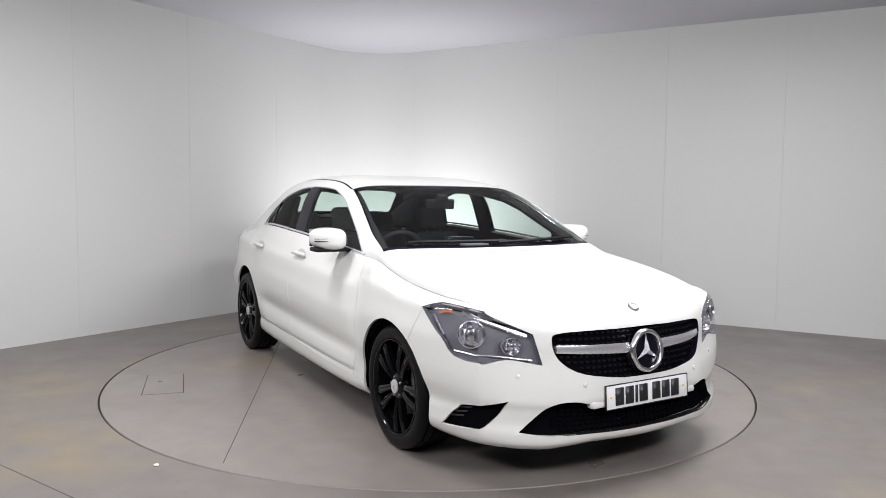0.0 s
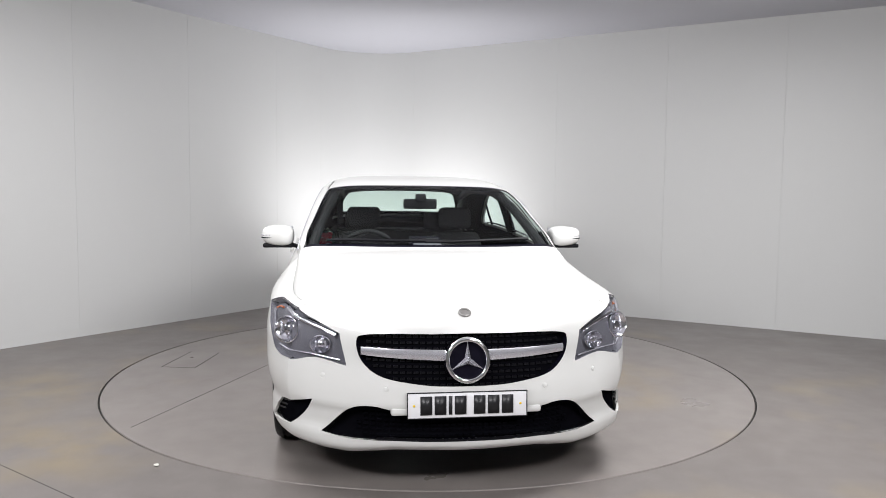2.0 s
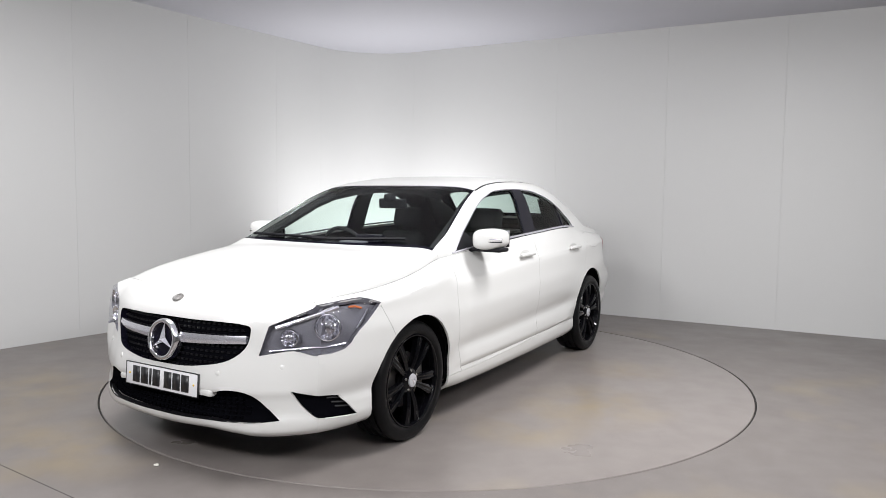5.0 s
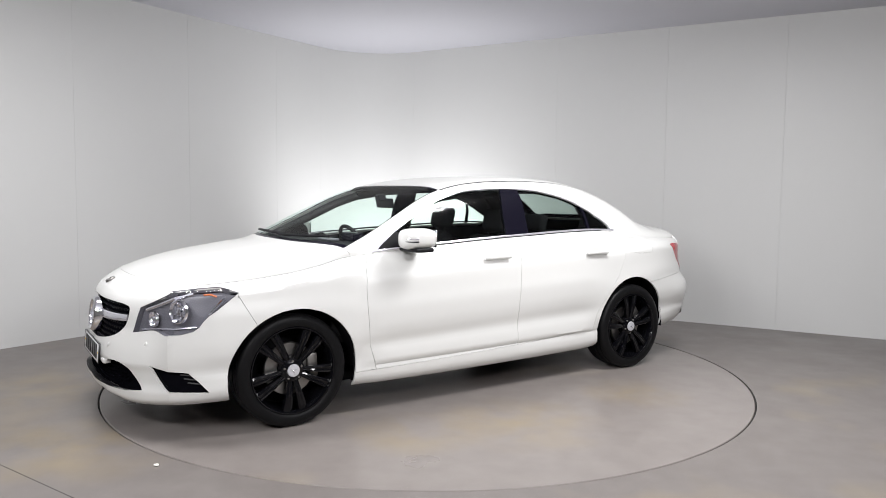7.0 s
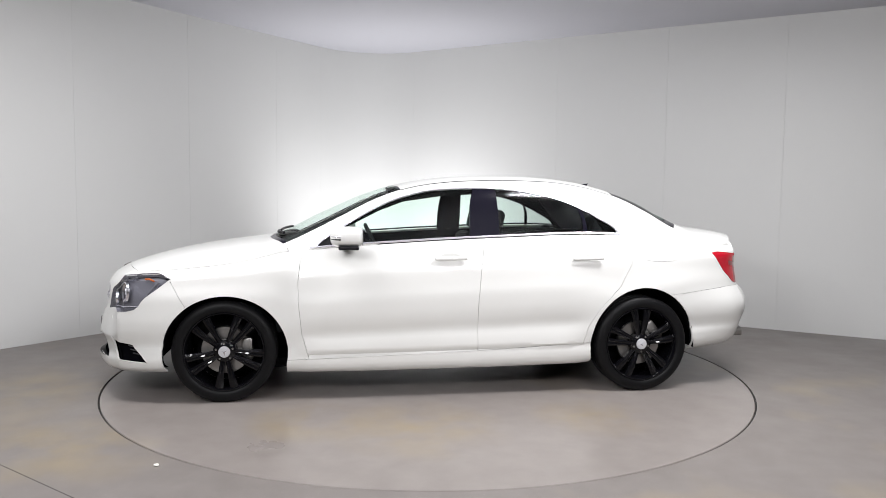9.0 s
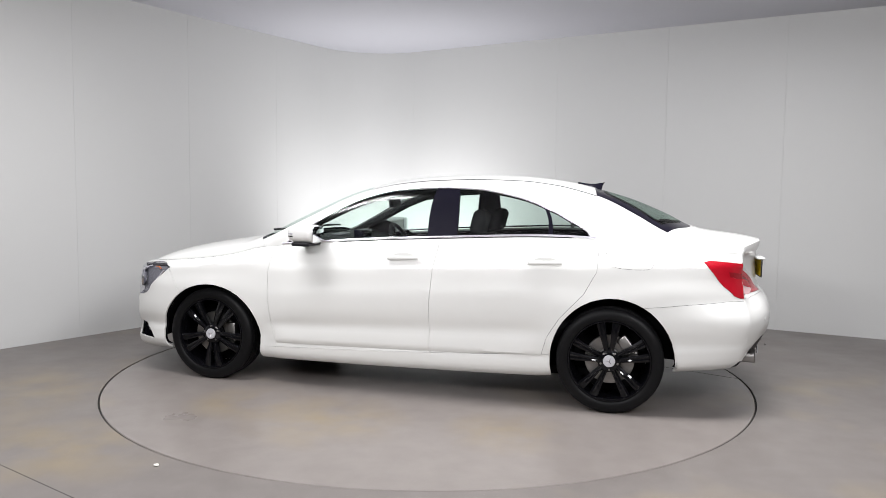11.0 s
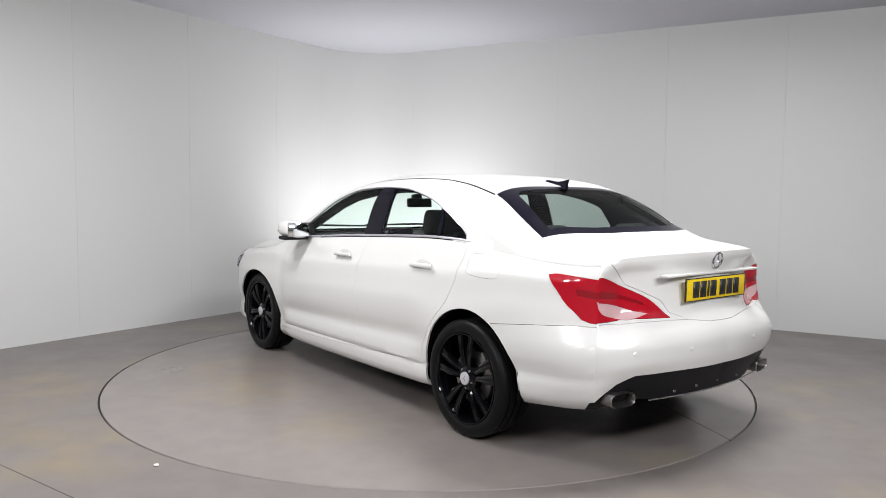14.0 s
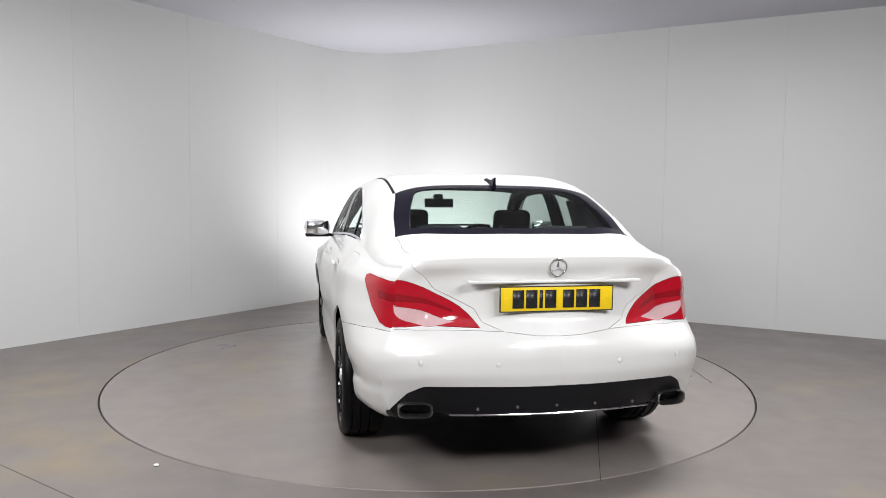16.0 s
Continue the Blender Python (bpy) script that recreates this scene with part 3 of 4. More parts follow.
def build_car():
    car = tagged(new("car"), "white four-door saloon car with black wheels, parked on the turntable", "car")
    # outlines on the flanks, nose and tail
    head = rounded(space_pts(0.4, 1.3, (1.652, 0.853, 0.766, 1), (1.72, 0.825, 0.790), (1.79, 0.795, 0.793), (1.95, 0.72, 0.757), (2.072, 0.545, 0.682, 1), (2.105, 0.514, 0.547, 1), (2.034, 0.658, 0.574), (1.93, 0.785, 0.562), (1.80, 0.84, 0.655)), 4)
    tail = rounded(space_pts(1.75, 2.75, (-1.872, 0.798, 0.925, 1), (-1.99, 0.74, 0.915), (-2.13, 0.56, 0.876), (-2.20, 0.43, 0.812), (-2.256, 0.345, 0.735, 1), (-2.16, 0.53, 0.721), (-2.10, 0.69, 0.706), (-2.01, 0.772, 0.762), (-1.93, 0.80, 0.85)), 4)
    tail_clear = rounded(space_pts(1.85, 2.7, (-2.10, 0.715, 0.812, 1), (-2.14, 0.67, 0.802), (-2.175, 0.55, 0.777), (-2.20, 0.45, 0.757, 1), (-2.17, 0.57, 0.746), (-2.15, 0.645, 0.742), (-2.115, 0.695, 0.768)), 4)
    tail_band = rounded(space_pts(1.85, 2.7, (-2.02, 0.77, 0.865, 1), (-2.13, 0.62, 0.845), (-2.19, 0.47, 0.800, 1), (-2.195, 0.46, 0.788, 1), (-2.13, 0.63, 0.822), (-2.03, 0.77, 0.835, 1)), 4)
    flap = rounded(side_pts((-1.335, 0.985), (-1.335, 0.915), (-1.375, 0.878), (-1.55, 0.872), (-1.585, 0.90), (-1.585, 0.97)), 4)
    grille = rounded([(0, place_on(side_skin, 0, 0.01, z=0.698)[1], 1), *face_pts((0.30, 0.696), (0.44, 0.686), (0.474, 0.660), (0.452, 0.575), (0.36, 0.512), (0.18, 0.482)), (0, place_on(side_skin, 0, 0.01, z=0.475)[1], 1)], 4)
    grille += [(-0.05, grille[-1][1]), (-0.05, grille[0][1])]
    mouth = rounded([(0, place_on(side_skin, 0, 0.01, z=0.378)[1], 1), *face_pts((0.335, 0.376, 1), (0.41, 0.390), (0.51, 0.366), (0.625, 0.258, 1), (0.30, 0.246)), (0, place_on(side_skin, 0, 0.01, z=0.238)[1], 1)], 4)
    mouth += [(-0.05, mouth[-1][1]), (-0.05, mouth[0][1])]
    fog = rounded(space_pts(0.6, 1.3, (2.05, 0.655, 0.392, 1), (1.96, 0.755, 0.372), (1.88, 0.80, 0.335), (1.80, 0.83, 0.258, 1), (1.99, 0.755, 0.268), (2.03, 0.70, 0.325)), 4)
    seam_f = side_pts((1.66, 0.76), (1.57, 0.60), (1.57, 0.45))
    bumper_f = [(-0.05, -0.05), (1.0, -0.05), (1.04, -0.05), (seam_f[0][0], 0.12), *seam_f, (seam_f[-1][0], 1.05), (-0.05, 1.05)]
    door_f = [*side_pts((0.835, 0.262), (0.88, 0.42), (0.90, 0.62), (0.903, 0.75), (0.89, 0.87)), (place_on(side_skin, 1, 2, x=0.85, z=0.94)[0], -0.05), (place_on(side_skin, 1, 2, x=-0.29, z=1.02)[0], -0.05), *side_pts((-0.25, 0.81), (-0.232, 0.59), (-0.235, 0.296))]
    door_r = [*side_pts((-0.235, 0.296), (-0.232, 0.59), (-0.25, 0.81)), (place_on(side_skin, 1, 2, x=-0.29, z=1.02)[0], -0.05), (place_on(side_skin, 1, 2, x=-1.23, z=1.03)[0], -0.05), *side_pts((-1.27, 0.96), (-1.265, 0.85), (-1.19, 0.71), (-1.05, 0.56), (-0.975, 0.44), (-0.945, 0.33))]
    sill = [*side_pts((1.02, 0.252), (0.835, 0.262), (-0.235, 0.296), (-0.945, 0.33), (-1.05, 0.335)), (place_on(side_skin, 1, 2, x=-1.05, z=0.3)[0], 1.05), (place_on(side_skin, 1, 2, x=1.02, z=0.3)[0], 1.05)]
    black = [(3.05, place_on(side_skin, 2.9, 3, z=0.475)[1]), *face_pts((-0.0, 0.475), (0.40, 0.475), (0.58, 0.47), (0.65, 0.43), (0.73, 0.335), s0=1.9, s1=3.0)[1:]]
    black += [(black[-1][0] - 0.01, 1.05), (3.05, 1.05)]
    boot_tail = [(3.05, place_on(side_skin, 2.9, 3, z=0.688)[1]), *face_pts((0.10, 0.692), (0.24, 0.708), (0.33, 0.745), (0.36, 0.80), s0=2.0, s1=3.0), *space_pts(1.9, 2.9, (-2.17, 0.56, 0.88)), (2.02, -0.05), (3.05, -0.05)]
    seam_r = space_pts(1.7, 2.6, (-1.53, 0.885, 0.645), (-1.8, 0.86, 0.675), (-2.02, 0.80, 0.70), (-2.15, 0.6, 0.70), (-2.25, 0.36, 0.715))
    bumper_r = [*seam_r, (3.05, seam_r[-1][1] + 0.02), (3.05, 1.05), (seam_r[0][0], 1.05)]
    outlines = [("arch", arch(1.342, 0.305, 0.376, 0.362)), ("arch", arch(-1.362, 0.305, 0.366, 0.390)), ("head_lamp", head), ("tail_clear", tail_clear), ("tail_band", tail_band), ("tail_lamp", tail), ("fuel_flap", flap), ("grille", grille), ("mouth", mouth), ("fog", fog), ("diffuser", black), ("sill", sill),
                ("front_door", door_f), ("rear_door", door_r), ("front_bumper", bumper_f), ("boot_tail", boot_tail), ("rear_bumper", bumper_r)]
    ws = lines_at([0, 0.3, 0.75, 0.95], 40)[:-1] + lines_at([0.95, 0.99], 150)[:-1] + [0.99, 0.9935, 0.9965, 0.9985, 0.9996, 1.0]
    uu = lines_at([TAIL, -1.6, -0.9, 0.2, 1.2, 1.7, NOSE], 34)
    # the lower skin takes over the upper one's lines, so that the two meet vertex by vertex
    ends = [[float(np.clip(np.cos(w * math.pi / 2), 0, 1) ** (2 / fullness(e))) for w in ws] for e in (NOSE, TAIL)]
    ends[0][-1] = ends[1][-1] = 0.0
    us = sorted({round(x, 9) for x in [*ends[0], *[1 + (u - NOSE) / (TAIL - NOSE) for u in uu], *[3 - q for q in ends[1]]]})
    A = cut_skin(us, lines_at([0, 0.25, 1.0], 40), outlines)
    fender, quarter = [], []
    for f in A.pop("rest", []):
        (fender if sum(p[0] for p in f) / len(f) < 1.4 else quarter).append(f)
    # outlines on the roof side
    on_top = lambda *pts: [(*place_on(top_skin, TAIL, NOSE, *p[:3]), *p[3:]) for p in pts]
    screen = rounded([*plan_pts((1.125, 0.0, 1), (1.105, 0.4)), *on_top((1.0, 0.765, 0.985, 1), (0.62, 0.705, 1.174), (0.247, 0.625, 1.332, 1)), *plan_pts((0.275, 0.3), (0.285, 0.0, 1))], 4)
    screen = [(u, 1.05 if w > 0.985 else w) for u, w in screen]
    rear_glass = rounded([*plan_pts((-1.205, 0.0, 1), (-1.21, 0.3)), *on_top((-1.235, 0.57, 1.300, 1), (-1.45, 0.605, 1.19), (-1.668, 0.632, 1.077, 1)), *plan_pts((-1.80, 0.35), (-1.845, 0.0, 1))], 4)
    rear_glass = [(u, 1.05 if w > 0.985 else w) for u, w in rear_glass]
    mid_u = 0.62
    screen_in = [(mid_u + (u - mid_u) * (0.93 if u > mid_u else 0.955), w if w > 1 else min(w + 0.022, 1.0)) for u, w in screen]
    rear_in = rounded(plan_pts((-1.262, 0.0, 1), (-1.27, 0.28), (-1.30, 0.46), (-1.45, 0.515), (-1.62, 0.55), (-1.66, 0.50), (-1.745, 0.32), (-1.785, 0.0, 1)), 4)
    rear_in = [(u, 1.05 if w > 0.985 else w) for u, w in rear_in]
    arc = [(0.66, 1.07), (0.47, 1.18), (0.29, 1.265), (0.07, 1.325), (-0.29, 1.343), (-0.53, 1.332), (-0.76, 1.286), (-0.96, 1.21), (-1.08, 1.148), (-1.215, 1.048)]
    upper = roof_pts(*arc)
    foot = lambda x: (x, place_on(top_skin, x - 0.001, x + 0.001, z=float(edge_z(x)) + 0.012)[1])
    cut_x = lambda a, b: [p for p in upper if a < p[0] < b]
    at = lambda x: (x, float(np.interp(-x, [-p[0] for p in upper], [p[1] for p in upper])))
    vane = [foot(0.80), at(0.655), foot(0.56)]
    glass_f = [foot(0.56), at(0.655), *cut_x(-0.22, 0.65), at(-0.225), *[foot(x) for x in (-0.19, 0.1, 0.35)]]
    pillar = [foot(-0.19), at(-0.225), *cut_x(-0.37, -0.225), at(-0.375), foot(-0.385)]
    glass_r = [foot(-0.385), at(-0.375), *cut_x(-0.92, -0.375), at(-0.925), *[foot(x) for x in (-0.965, -0.7, -0.5)]]
    bar = [foot(-0.965), at(-0.925), at(-0.95), foot(-0.99)]
    glass_q = [foot(-0.99), at(-0.95), *cut_x(-1.3, -0.95), foot(-1.225), foot(-1.1)]
    a, b = on_top((0.247, 0.625, 1.332), (-1.235, 0.57, 1.300))
    seam_w = smooth((0.26, a[1]), (0.0, 0.585), (-0.3, 0.585), (-0.8, 0.585), (-1.24, b[1]))
    run = np.linspace(0.245, -1.235, 24)
    strip_out = [(x, float(seam_w(x)) - 0.030) for x in run]
    strip_in = [(x, float(seam_w(x)) + 0.004) for x in run[::-1]]
    roof = [*strip_in[::-1], (strip_in[0][0], 1.05), (0.32, 1.05)]
    hood = [(NOSE - 0.04, -0.05), *plan_pts((1.905, 0.66), (1.99, 0.45), (2.035, 0.25), (2.05, 0.0), u0=1.4), (1.75, 1.05), (1.06, 1.05), *plan_pts((1.105, 0.4), (1.0, 0.76)), (0.955, -0.05)]
    hood[-6] = (hood[-6][0], 1.05)
    nose = [(1.99, -0.05), (1.99, 1.05), (1.6, 1.05), *hood[1:6][::-1], (NOSE - 0.04, -0.05)]
    boot_top = [(-1.6, 1.05), *rear_glass[len(rear_glass) // 2:len(rear_glass) // 2 + 1], *plan_pts((-1.672, 0.628), (-1.78, 0.62), (-2.0, 0.605), (-2.15, 0.585)), (-2.2, 0.1), (-2.2, 1.05)]
    outlines = [("windscreen", screen_in), ("screen_border", screen), ("rear_window_glass", rear_in), ("rear_border", rear_glass), ("vane", vane), ("front_window", glass_f), ("pillar", pillar), ("rear_window", glass_r), ("bar", bar), ("quarter_window", glass_q), ("strip", strip_out + strip_in), ("roof", roof), ("hood", hood), ("nose", nose), ("boot_top", boot_top)]
    B = cut_skin(uu, ws, outlines)
    top, low = top_skin, side_skin
    both, left, right = (1, -1), (1,), (-1,)
    g = lambda d, k: d.get(k, [])
    part("bonnet", panel([(top, g(B, "hood"))], both), PAINT, car)
    fb = part("front_bumper", panel([(low, g(A, "front_bumper")), (top, g(B, "nose"))], both), PAINT, car)
    part("roof", panel([(top, g(B, "roof"))], both, gap=0.0), PAINT, car)
    boot = part("boot_lid", panel([(top, g(B, "boot_top")), (low, g(A, "boot_tail"))], both), PAINT, car)
    rb = part("rear_bumper", panel([(low, g(A, "rear_bumper"))], both), PAINT, car)
    diffuser = part("diffuser", panel([(low, g(A, "diffuser"))], both, gap=0.0, lift=-0.004), BLACK, car, "matt black lower bumper")
    part("screen_border", panel([(top, g(B, "screen_border"))], both, gap=0.002, thick=0.006, lift=-0.003), GLOSS, car, "black border of the windscreen")
    part("rear_screen_border", panel([(top, g(B, "rear_border"))], both, gap=0.002, thick=0.006, lift=-0.003), GLOSS, car, "black border of the rear screen")
    part("windscreen", panel([(top, g(B, "windscreen"))], both, gap=0.0, thick=0.004, lift=-0.003), SCREEN, car, "lightly tinted windscreen").visible_shadow = False
    part("rear_screen", panel([(top, g(B, "rear_window_glass"))], both, gap=0.0, thick=0.004, lift=-0.003), REARGLASS, car, "tinted rear screen").visible_shadow = False
    for sgn in both:
        one = (sgn,)
        part("front_wing", panel([(low, fender)], one), PAINT, car)
        wing = part("rear_wing", panel([(low, quarter + (g(A, "fuel_flap") if sgn < 0 else [])), (top, g(B, "rest"))], one), PAINT, car)
        if sgn > 0:
            part("fuel_flap", panel([(low, g(A, "fuel_flap"))], one, gap=0.001), PAINT, wing)
        fd = part("front_door", panel([(low, g(A, "front_door"))], one), PAINT, car)
        rd = part("rear_door", panel([(low, g(A, "rear_door"))], one), PAINT, car)
        part("side_skirt", panel([(low, g(A, "sill"))], one), PAINT, car)
        for name, key, owner in (("door_window", "front_window", fd), ("door_window", "rear_window", rd), ("quarter_glass", "quarter_window", rd)):
            part(name, panel([(top, g(B, key))], one, gap=0.0, thick=0.003, lift=-0.004), GLASS, owner, "green-tinted side glass").visible_shadow = False
        part("pillar_cover", panel([(top, g(B, "pillar"))], one, gap=0.0, thick=0.01, lift=-0.003), GLOSS, car, "gloss black door pillar")
        part("mirror_triangle", panel([(top, g(B, "vane"))], one, gap=0.0, thick=0.01, lift=-0.003), BLACK, fd)
        part("window_bar", panel([(top, g(B, "bar"))], one, gap=0.0, thick=0.012, lift=0.0), GLOSS, rd)
        part("roof_strip", panel([(top, g(B, "strip"))], one, gap=0.0, thick=0.01, lift=-0.002), BLACK, car, "black roof moulding")
        trim_ring = [foot(0.80), at(0.655), *cut_x(-1.3, 0.65), foot(-1.235)]
        base = [foot(x) for x in np.linspace(0.83, -1.25, 40)]
        for line, r, nm in ((trim_ring, 0.0045, "window_trim"), (base, 0.0075, "belt_trim")):
            U = np.interp(np.linspace(0, 1, 60), np.linspace(0, 1, len(line)), [p[0] for p in line])
            W = np.interp(-U, [-p[0] for p in line], [p[1] for p in line]) if nm == "belt_trim" else np.interp(np.linspace(0, 1, 60), np.linspace(0, 1, len(line)), [p[1] for p in line])
            P = top_skin(U, W)
            part(nm, tube(bmesh.new(), [(x, y * sgn, z) for x, y, z in P], r, 6), SATIN, car, "satin chrome window trim")
        # door handles, sensors and fuel flap
        for x, owner in ((-0.055, fd), (-0.96, rd)):
            s, v = place_on(side_skin, 1, 2, x=x, z=0.895)
            P = side_skin(np.array([s - 0.027, s - 0.012, s, s + 0.012, s + 0.027]), np.array([v] * 5))
            out = [0.002, 0.024, 0.028, 0.024, 0.002]
            bm = bmesh.new()
            box(bm, -0.105, 0.105, -0.011, 0.011, -0.014, 0.012, 0.0095, 3)
            h = part("door_handle", bm, PAINT, owner, m=Matrix.Translation((P[2][0], (P[2][1] + 0.027) * sgn, P[2][2])) @ pose(0, 0, 0, 4 * sgn, 1.5, -1.5 * sgn))
            bm = bmesh.new()
            lathe(bm, [(0.0, -0.004), (0.036, -0.003), (0.042, 0.001), (0.038, 0.001), (0.0, -0.001)], 28, "y", pose(P[2][0], P[2][1] * sgn, P[2][2], 0, 0, 0) @ Matrix.Diagonal((1.9, sgn, 0.75, 1)))
            part("handle_recess", bm, PAINT, owner)
        for fn, pts in (("front_bumper", ((0.35, 0.465), (0.62, 0.50))), ("rear_bumper", ((0.28, 0.575), (0.60, 0.575)))):
            for y, z in pts:
                rng = (0.0, 1.1) if fn == "front_bumper" else (1.95, 3.0)
                s, v = place_on(side_skin, *rng, y=y, z=z)
                P = side_skin(np.array([s, s + 0.01, s]), np.array([v, v, v + 0.01]))
                nrm = (Vector(P[1]) - Vector(P[0])).cross(Vector(P[2]) - Vector(P[0])).normalized()
                if nrm.dot(Vector(P[0])) < 0:
                    nrm = -nrm
                c = Vector(P[0])
                c.y *= sgn
                nrm.y *= sgn
                bm = bmesh.new()
                lathe(bm, [(0.0, 0.0022), (0.0095, 0.0022), (0.0105, 0.0016), (0.0105, -0.001), (0.0125, -0.001), (0.0128, 0.0006), (0.0135, -0.002)], 20, "z", Matrix.Translation(c) @ nrm.to_track_quat("Z", "Y").to_matrix().to_4x4())
                part("parking_sensor", bm, PAINT, fb if fn == "front_bumper" else rb)
        build_lamps(car, A, sgn)
        # air intake behind the bumper corner
        bm = panel([(low, g(A, "fog"))], one, gap=0.0, thick=0.0, lift=-0.028)
        tray = part("corner_intake", bm, MESHM, fb, "black corner air intake with slats")
        for k in range(5):
            z = 0.395 - 0.022 * k
            a, b = place_on(side_skin, 0.7, 1.25, x=1.985 - 0.017 * k, z=z), place_on(side_skin, 0.7, 1.25, x=1.90 - 0.018 * k, z=z - 0.012)
            Q = side_skin(np.linspace(a[0], b[0], 6), np.linspace(a[1], b[1], 6))
            part("slat", tube(bmesh.new(), [(x * 0.992, (y - 0.016) * sgn, zz) for x, y, zz in Q], 0.0042, 5), SLATM, tray)
    # dark inner shell behind all joints
    solid = [(low, [f for k in ("front_bumper", "front_door", "rear_door", "sill", "rear_bumper", "boot_tail", "diffuser", "fuel_flap") for f in g(A, k)] + fender + quarter), (top, [f for k in ("hood", "nose", "roof", "strip", "boot_top", "rest", "pillar", "vane") for f in g(B, k)])]
    part("inner_shell", panel(solid, both, gap=0.0, thick=0.0, lift=-0.030), LINER, car, "dark inner shell and trim")
    build_face(car, fb, A)
    build_tail(car, boot, rb, diffuser)
    build_wheels(car)
    build_mirrors(car)
    build_cabin(car)
    return car


def build_lamps(car, A, sgn):
    one = (sgn,)
    lamp = part("headlamp", panel([(side_skin, A["head_lamp"])], one, gap=0.001, thick=0.006, lift=-0.002), LENS, car, "clear headlamp with grey housing and chrome reflectors")
    lamp.visible_shadow = False
    part("lamp_housing", panel([(side_skin, A["head_lamp"])], one, gap=0.0, thick=0.0, lift=-0.034), LAMPGREY, lamp, "grey lamp housing")
    part("lamp_rim", panel_rim([(side_skin, A["head_lamp"])], 0.034, one), LAMPGREY, lamp)

    def on_lens(x, y, z, deep, ahead=1.2):
        """A frame on the lens, its z outwards, sunk by deep."""
        a, b = place_on(side_skin, 0.3, 1.4, x, y, z)
        P = side_skin(np.array([a, a + 0.01, a]), np.array([b, b, b + 0.01]))
        n = (Vector(P[1]) - Vector(P[0])).cross(Vector(P[2]) - Vector(P[0])).normalized()
        n = n if n.x > 0 or n.y > 0 else -n
        n = (n + Vector((ahead, 0, 0))).normalized()
        c = Vector(P[0]) - n * deep
        c.y *= sgn
        n.y *= sgn
        return Matrix.Translation(c) @ n.to_track_quat("Z", "Y").to_matrix().to_4x4()

    for p, r, wide, deep in (((1.93, 0.755, 0.675), 0.058, 1.0, 0.016), ((2.045, 0.635, 0.630), 0.038, 1.15, 0.014)):
        bm = bmesh.new()
        lathe(bm, [(0.004, 0.006), (r * 0.26, 0.004), (r * 0.30, -0.014), (r * 0.5, -0.016), (r * 0.8, -0.006), (r * 0.96, 0.008), (r, 0.012), (r * 1.07, 0.010), (r * 1.1, -0.004)], 36, "z", Matrix.Diagonal((wide, 1, 1, 1)))
        bowl = part("reflector", bm, REFLECT, lamp, "chrome lamp reflector", m=on_lens(*p, deep))
        for k in range(4):
            bm = bmesh.new()
            box(bm, -0.003, 0.003, -r * 0.36, r * 0.36, -0.012, 0.002, 0.001, 1, m=pose((k - 1.5) * r * 0.36, 0, 0))
            part("reflector_rib", bm, SATIN, bowl)
    for pts, m, nm, r in ((((1.755, 0.825, 0.750), (1.785, 0.815, 0.752), (1.815, 0.80, 0.750)), AMBER, "indicator", 0.0055), (((1.86, 0.775, 0.765), (1.94, 0.735, 0.74), (2.02, 0.64, 0.705), (2.06, 0.57, 0.675)), REFLECT, "light_bar", 0.011), (((1.72, 0.83, 0.74), (1.76, 0.84, 0.70), (1.80, 0.84, 0.66)), REFLECT, "light_bar", 0.008), (((1.86, 0.82, 0.60), (1.95, 0.77, 0.59), (2.04, 0.68, 0.585), (2.10, 0.56, 0.57)), SATIN, "light_bar", 0.004)):
        line = []
        for x, y, z in pts:
            f = on_lens(x, y, z, 0.022, 0.0).translation
            line.append(tuple(f))
        part(nm, tube(bmesh.new(), line, r, 8), m, lamp)
    tl = part("tail_lamp", panel([(side_skin, A["tail_lamp"])], one, gap=0.001, thick=0.02, lift=0.002), RED, car, "red wrap-around tail lamp with clear reversing lens")
    for key, m, nm in (("tail_clear", REVERSE, "reversing_lens"), ("tail_band", REDDARK, "lamp_band")):
        part(nm, panel([(side_skin, A.get(key, []))], one, gap=0.0, thick=0.012, lift=0.001), m, tl)


def plate(parent, name, colour, label, m):
    bm = bmesh.new()
    box(bm, -0.26, 0.26, -0.0555, 0.0555, -0.003, 0.003, 0.0025, 2)
    p = part(name, bm, colour, parent, label, m=m)
    bm = bmesh.new()
    for x0, x1, y0, y1 in ((-0.26, 0.26, 0.0525, 0.0562), (-0.26, 0.26, -0.0562, -0.0525), (-0.2625, -0.2585, -0.0562, 0.0562), (0.2585, 0.2625, -0.0562, 0.0562)):
        box(bm, x0, x1, y0, y1, -0.004, 0.0045)
    part("plate_edge", bm, PLATEINK, p)
    x = -0.205
    for k in range(7):
        wide = 0.014 if k == 2 else 0.05
        bm = bmesh.new()
        box(bm, x, x + wide, -0.0395, 0.0395, 0.001, 0.0065)
        part("character_bar", bm, PLATEINK, p)
        x += wide + (0.033 if k == 3 else 0.0115)
    for sx in (-0.232, 0.232):
        bm = bmesh.new()
        lathe(bm, [(0.0, 0.006), (0.004, 0.006), (0.0055, 0.003)], 12, "z", pose(sx, 0, 0))
        part("screw_cap", bm, YELLOWPL, p)
    return p


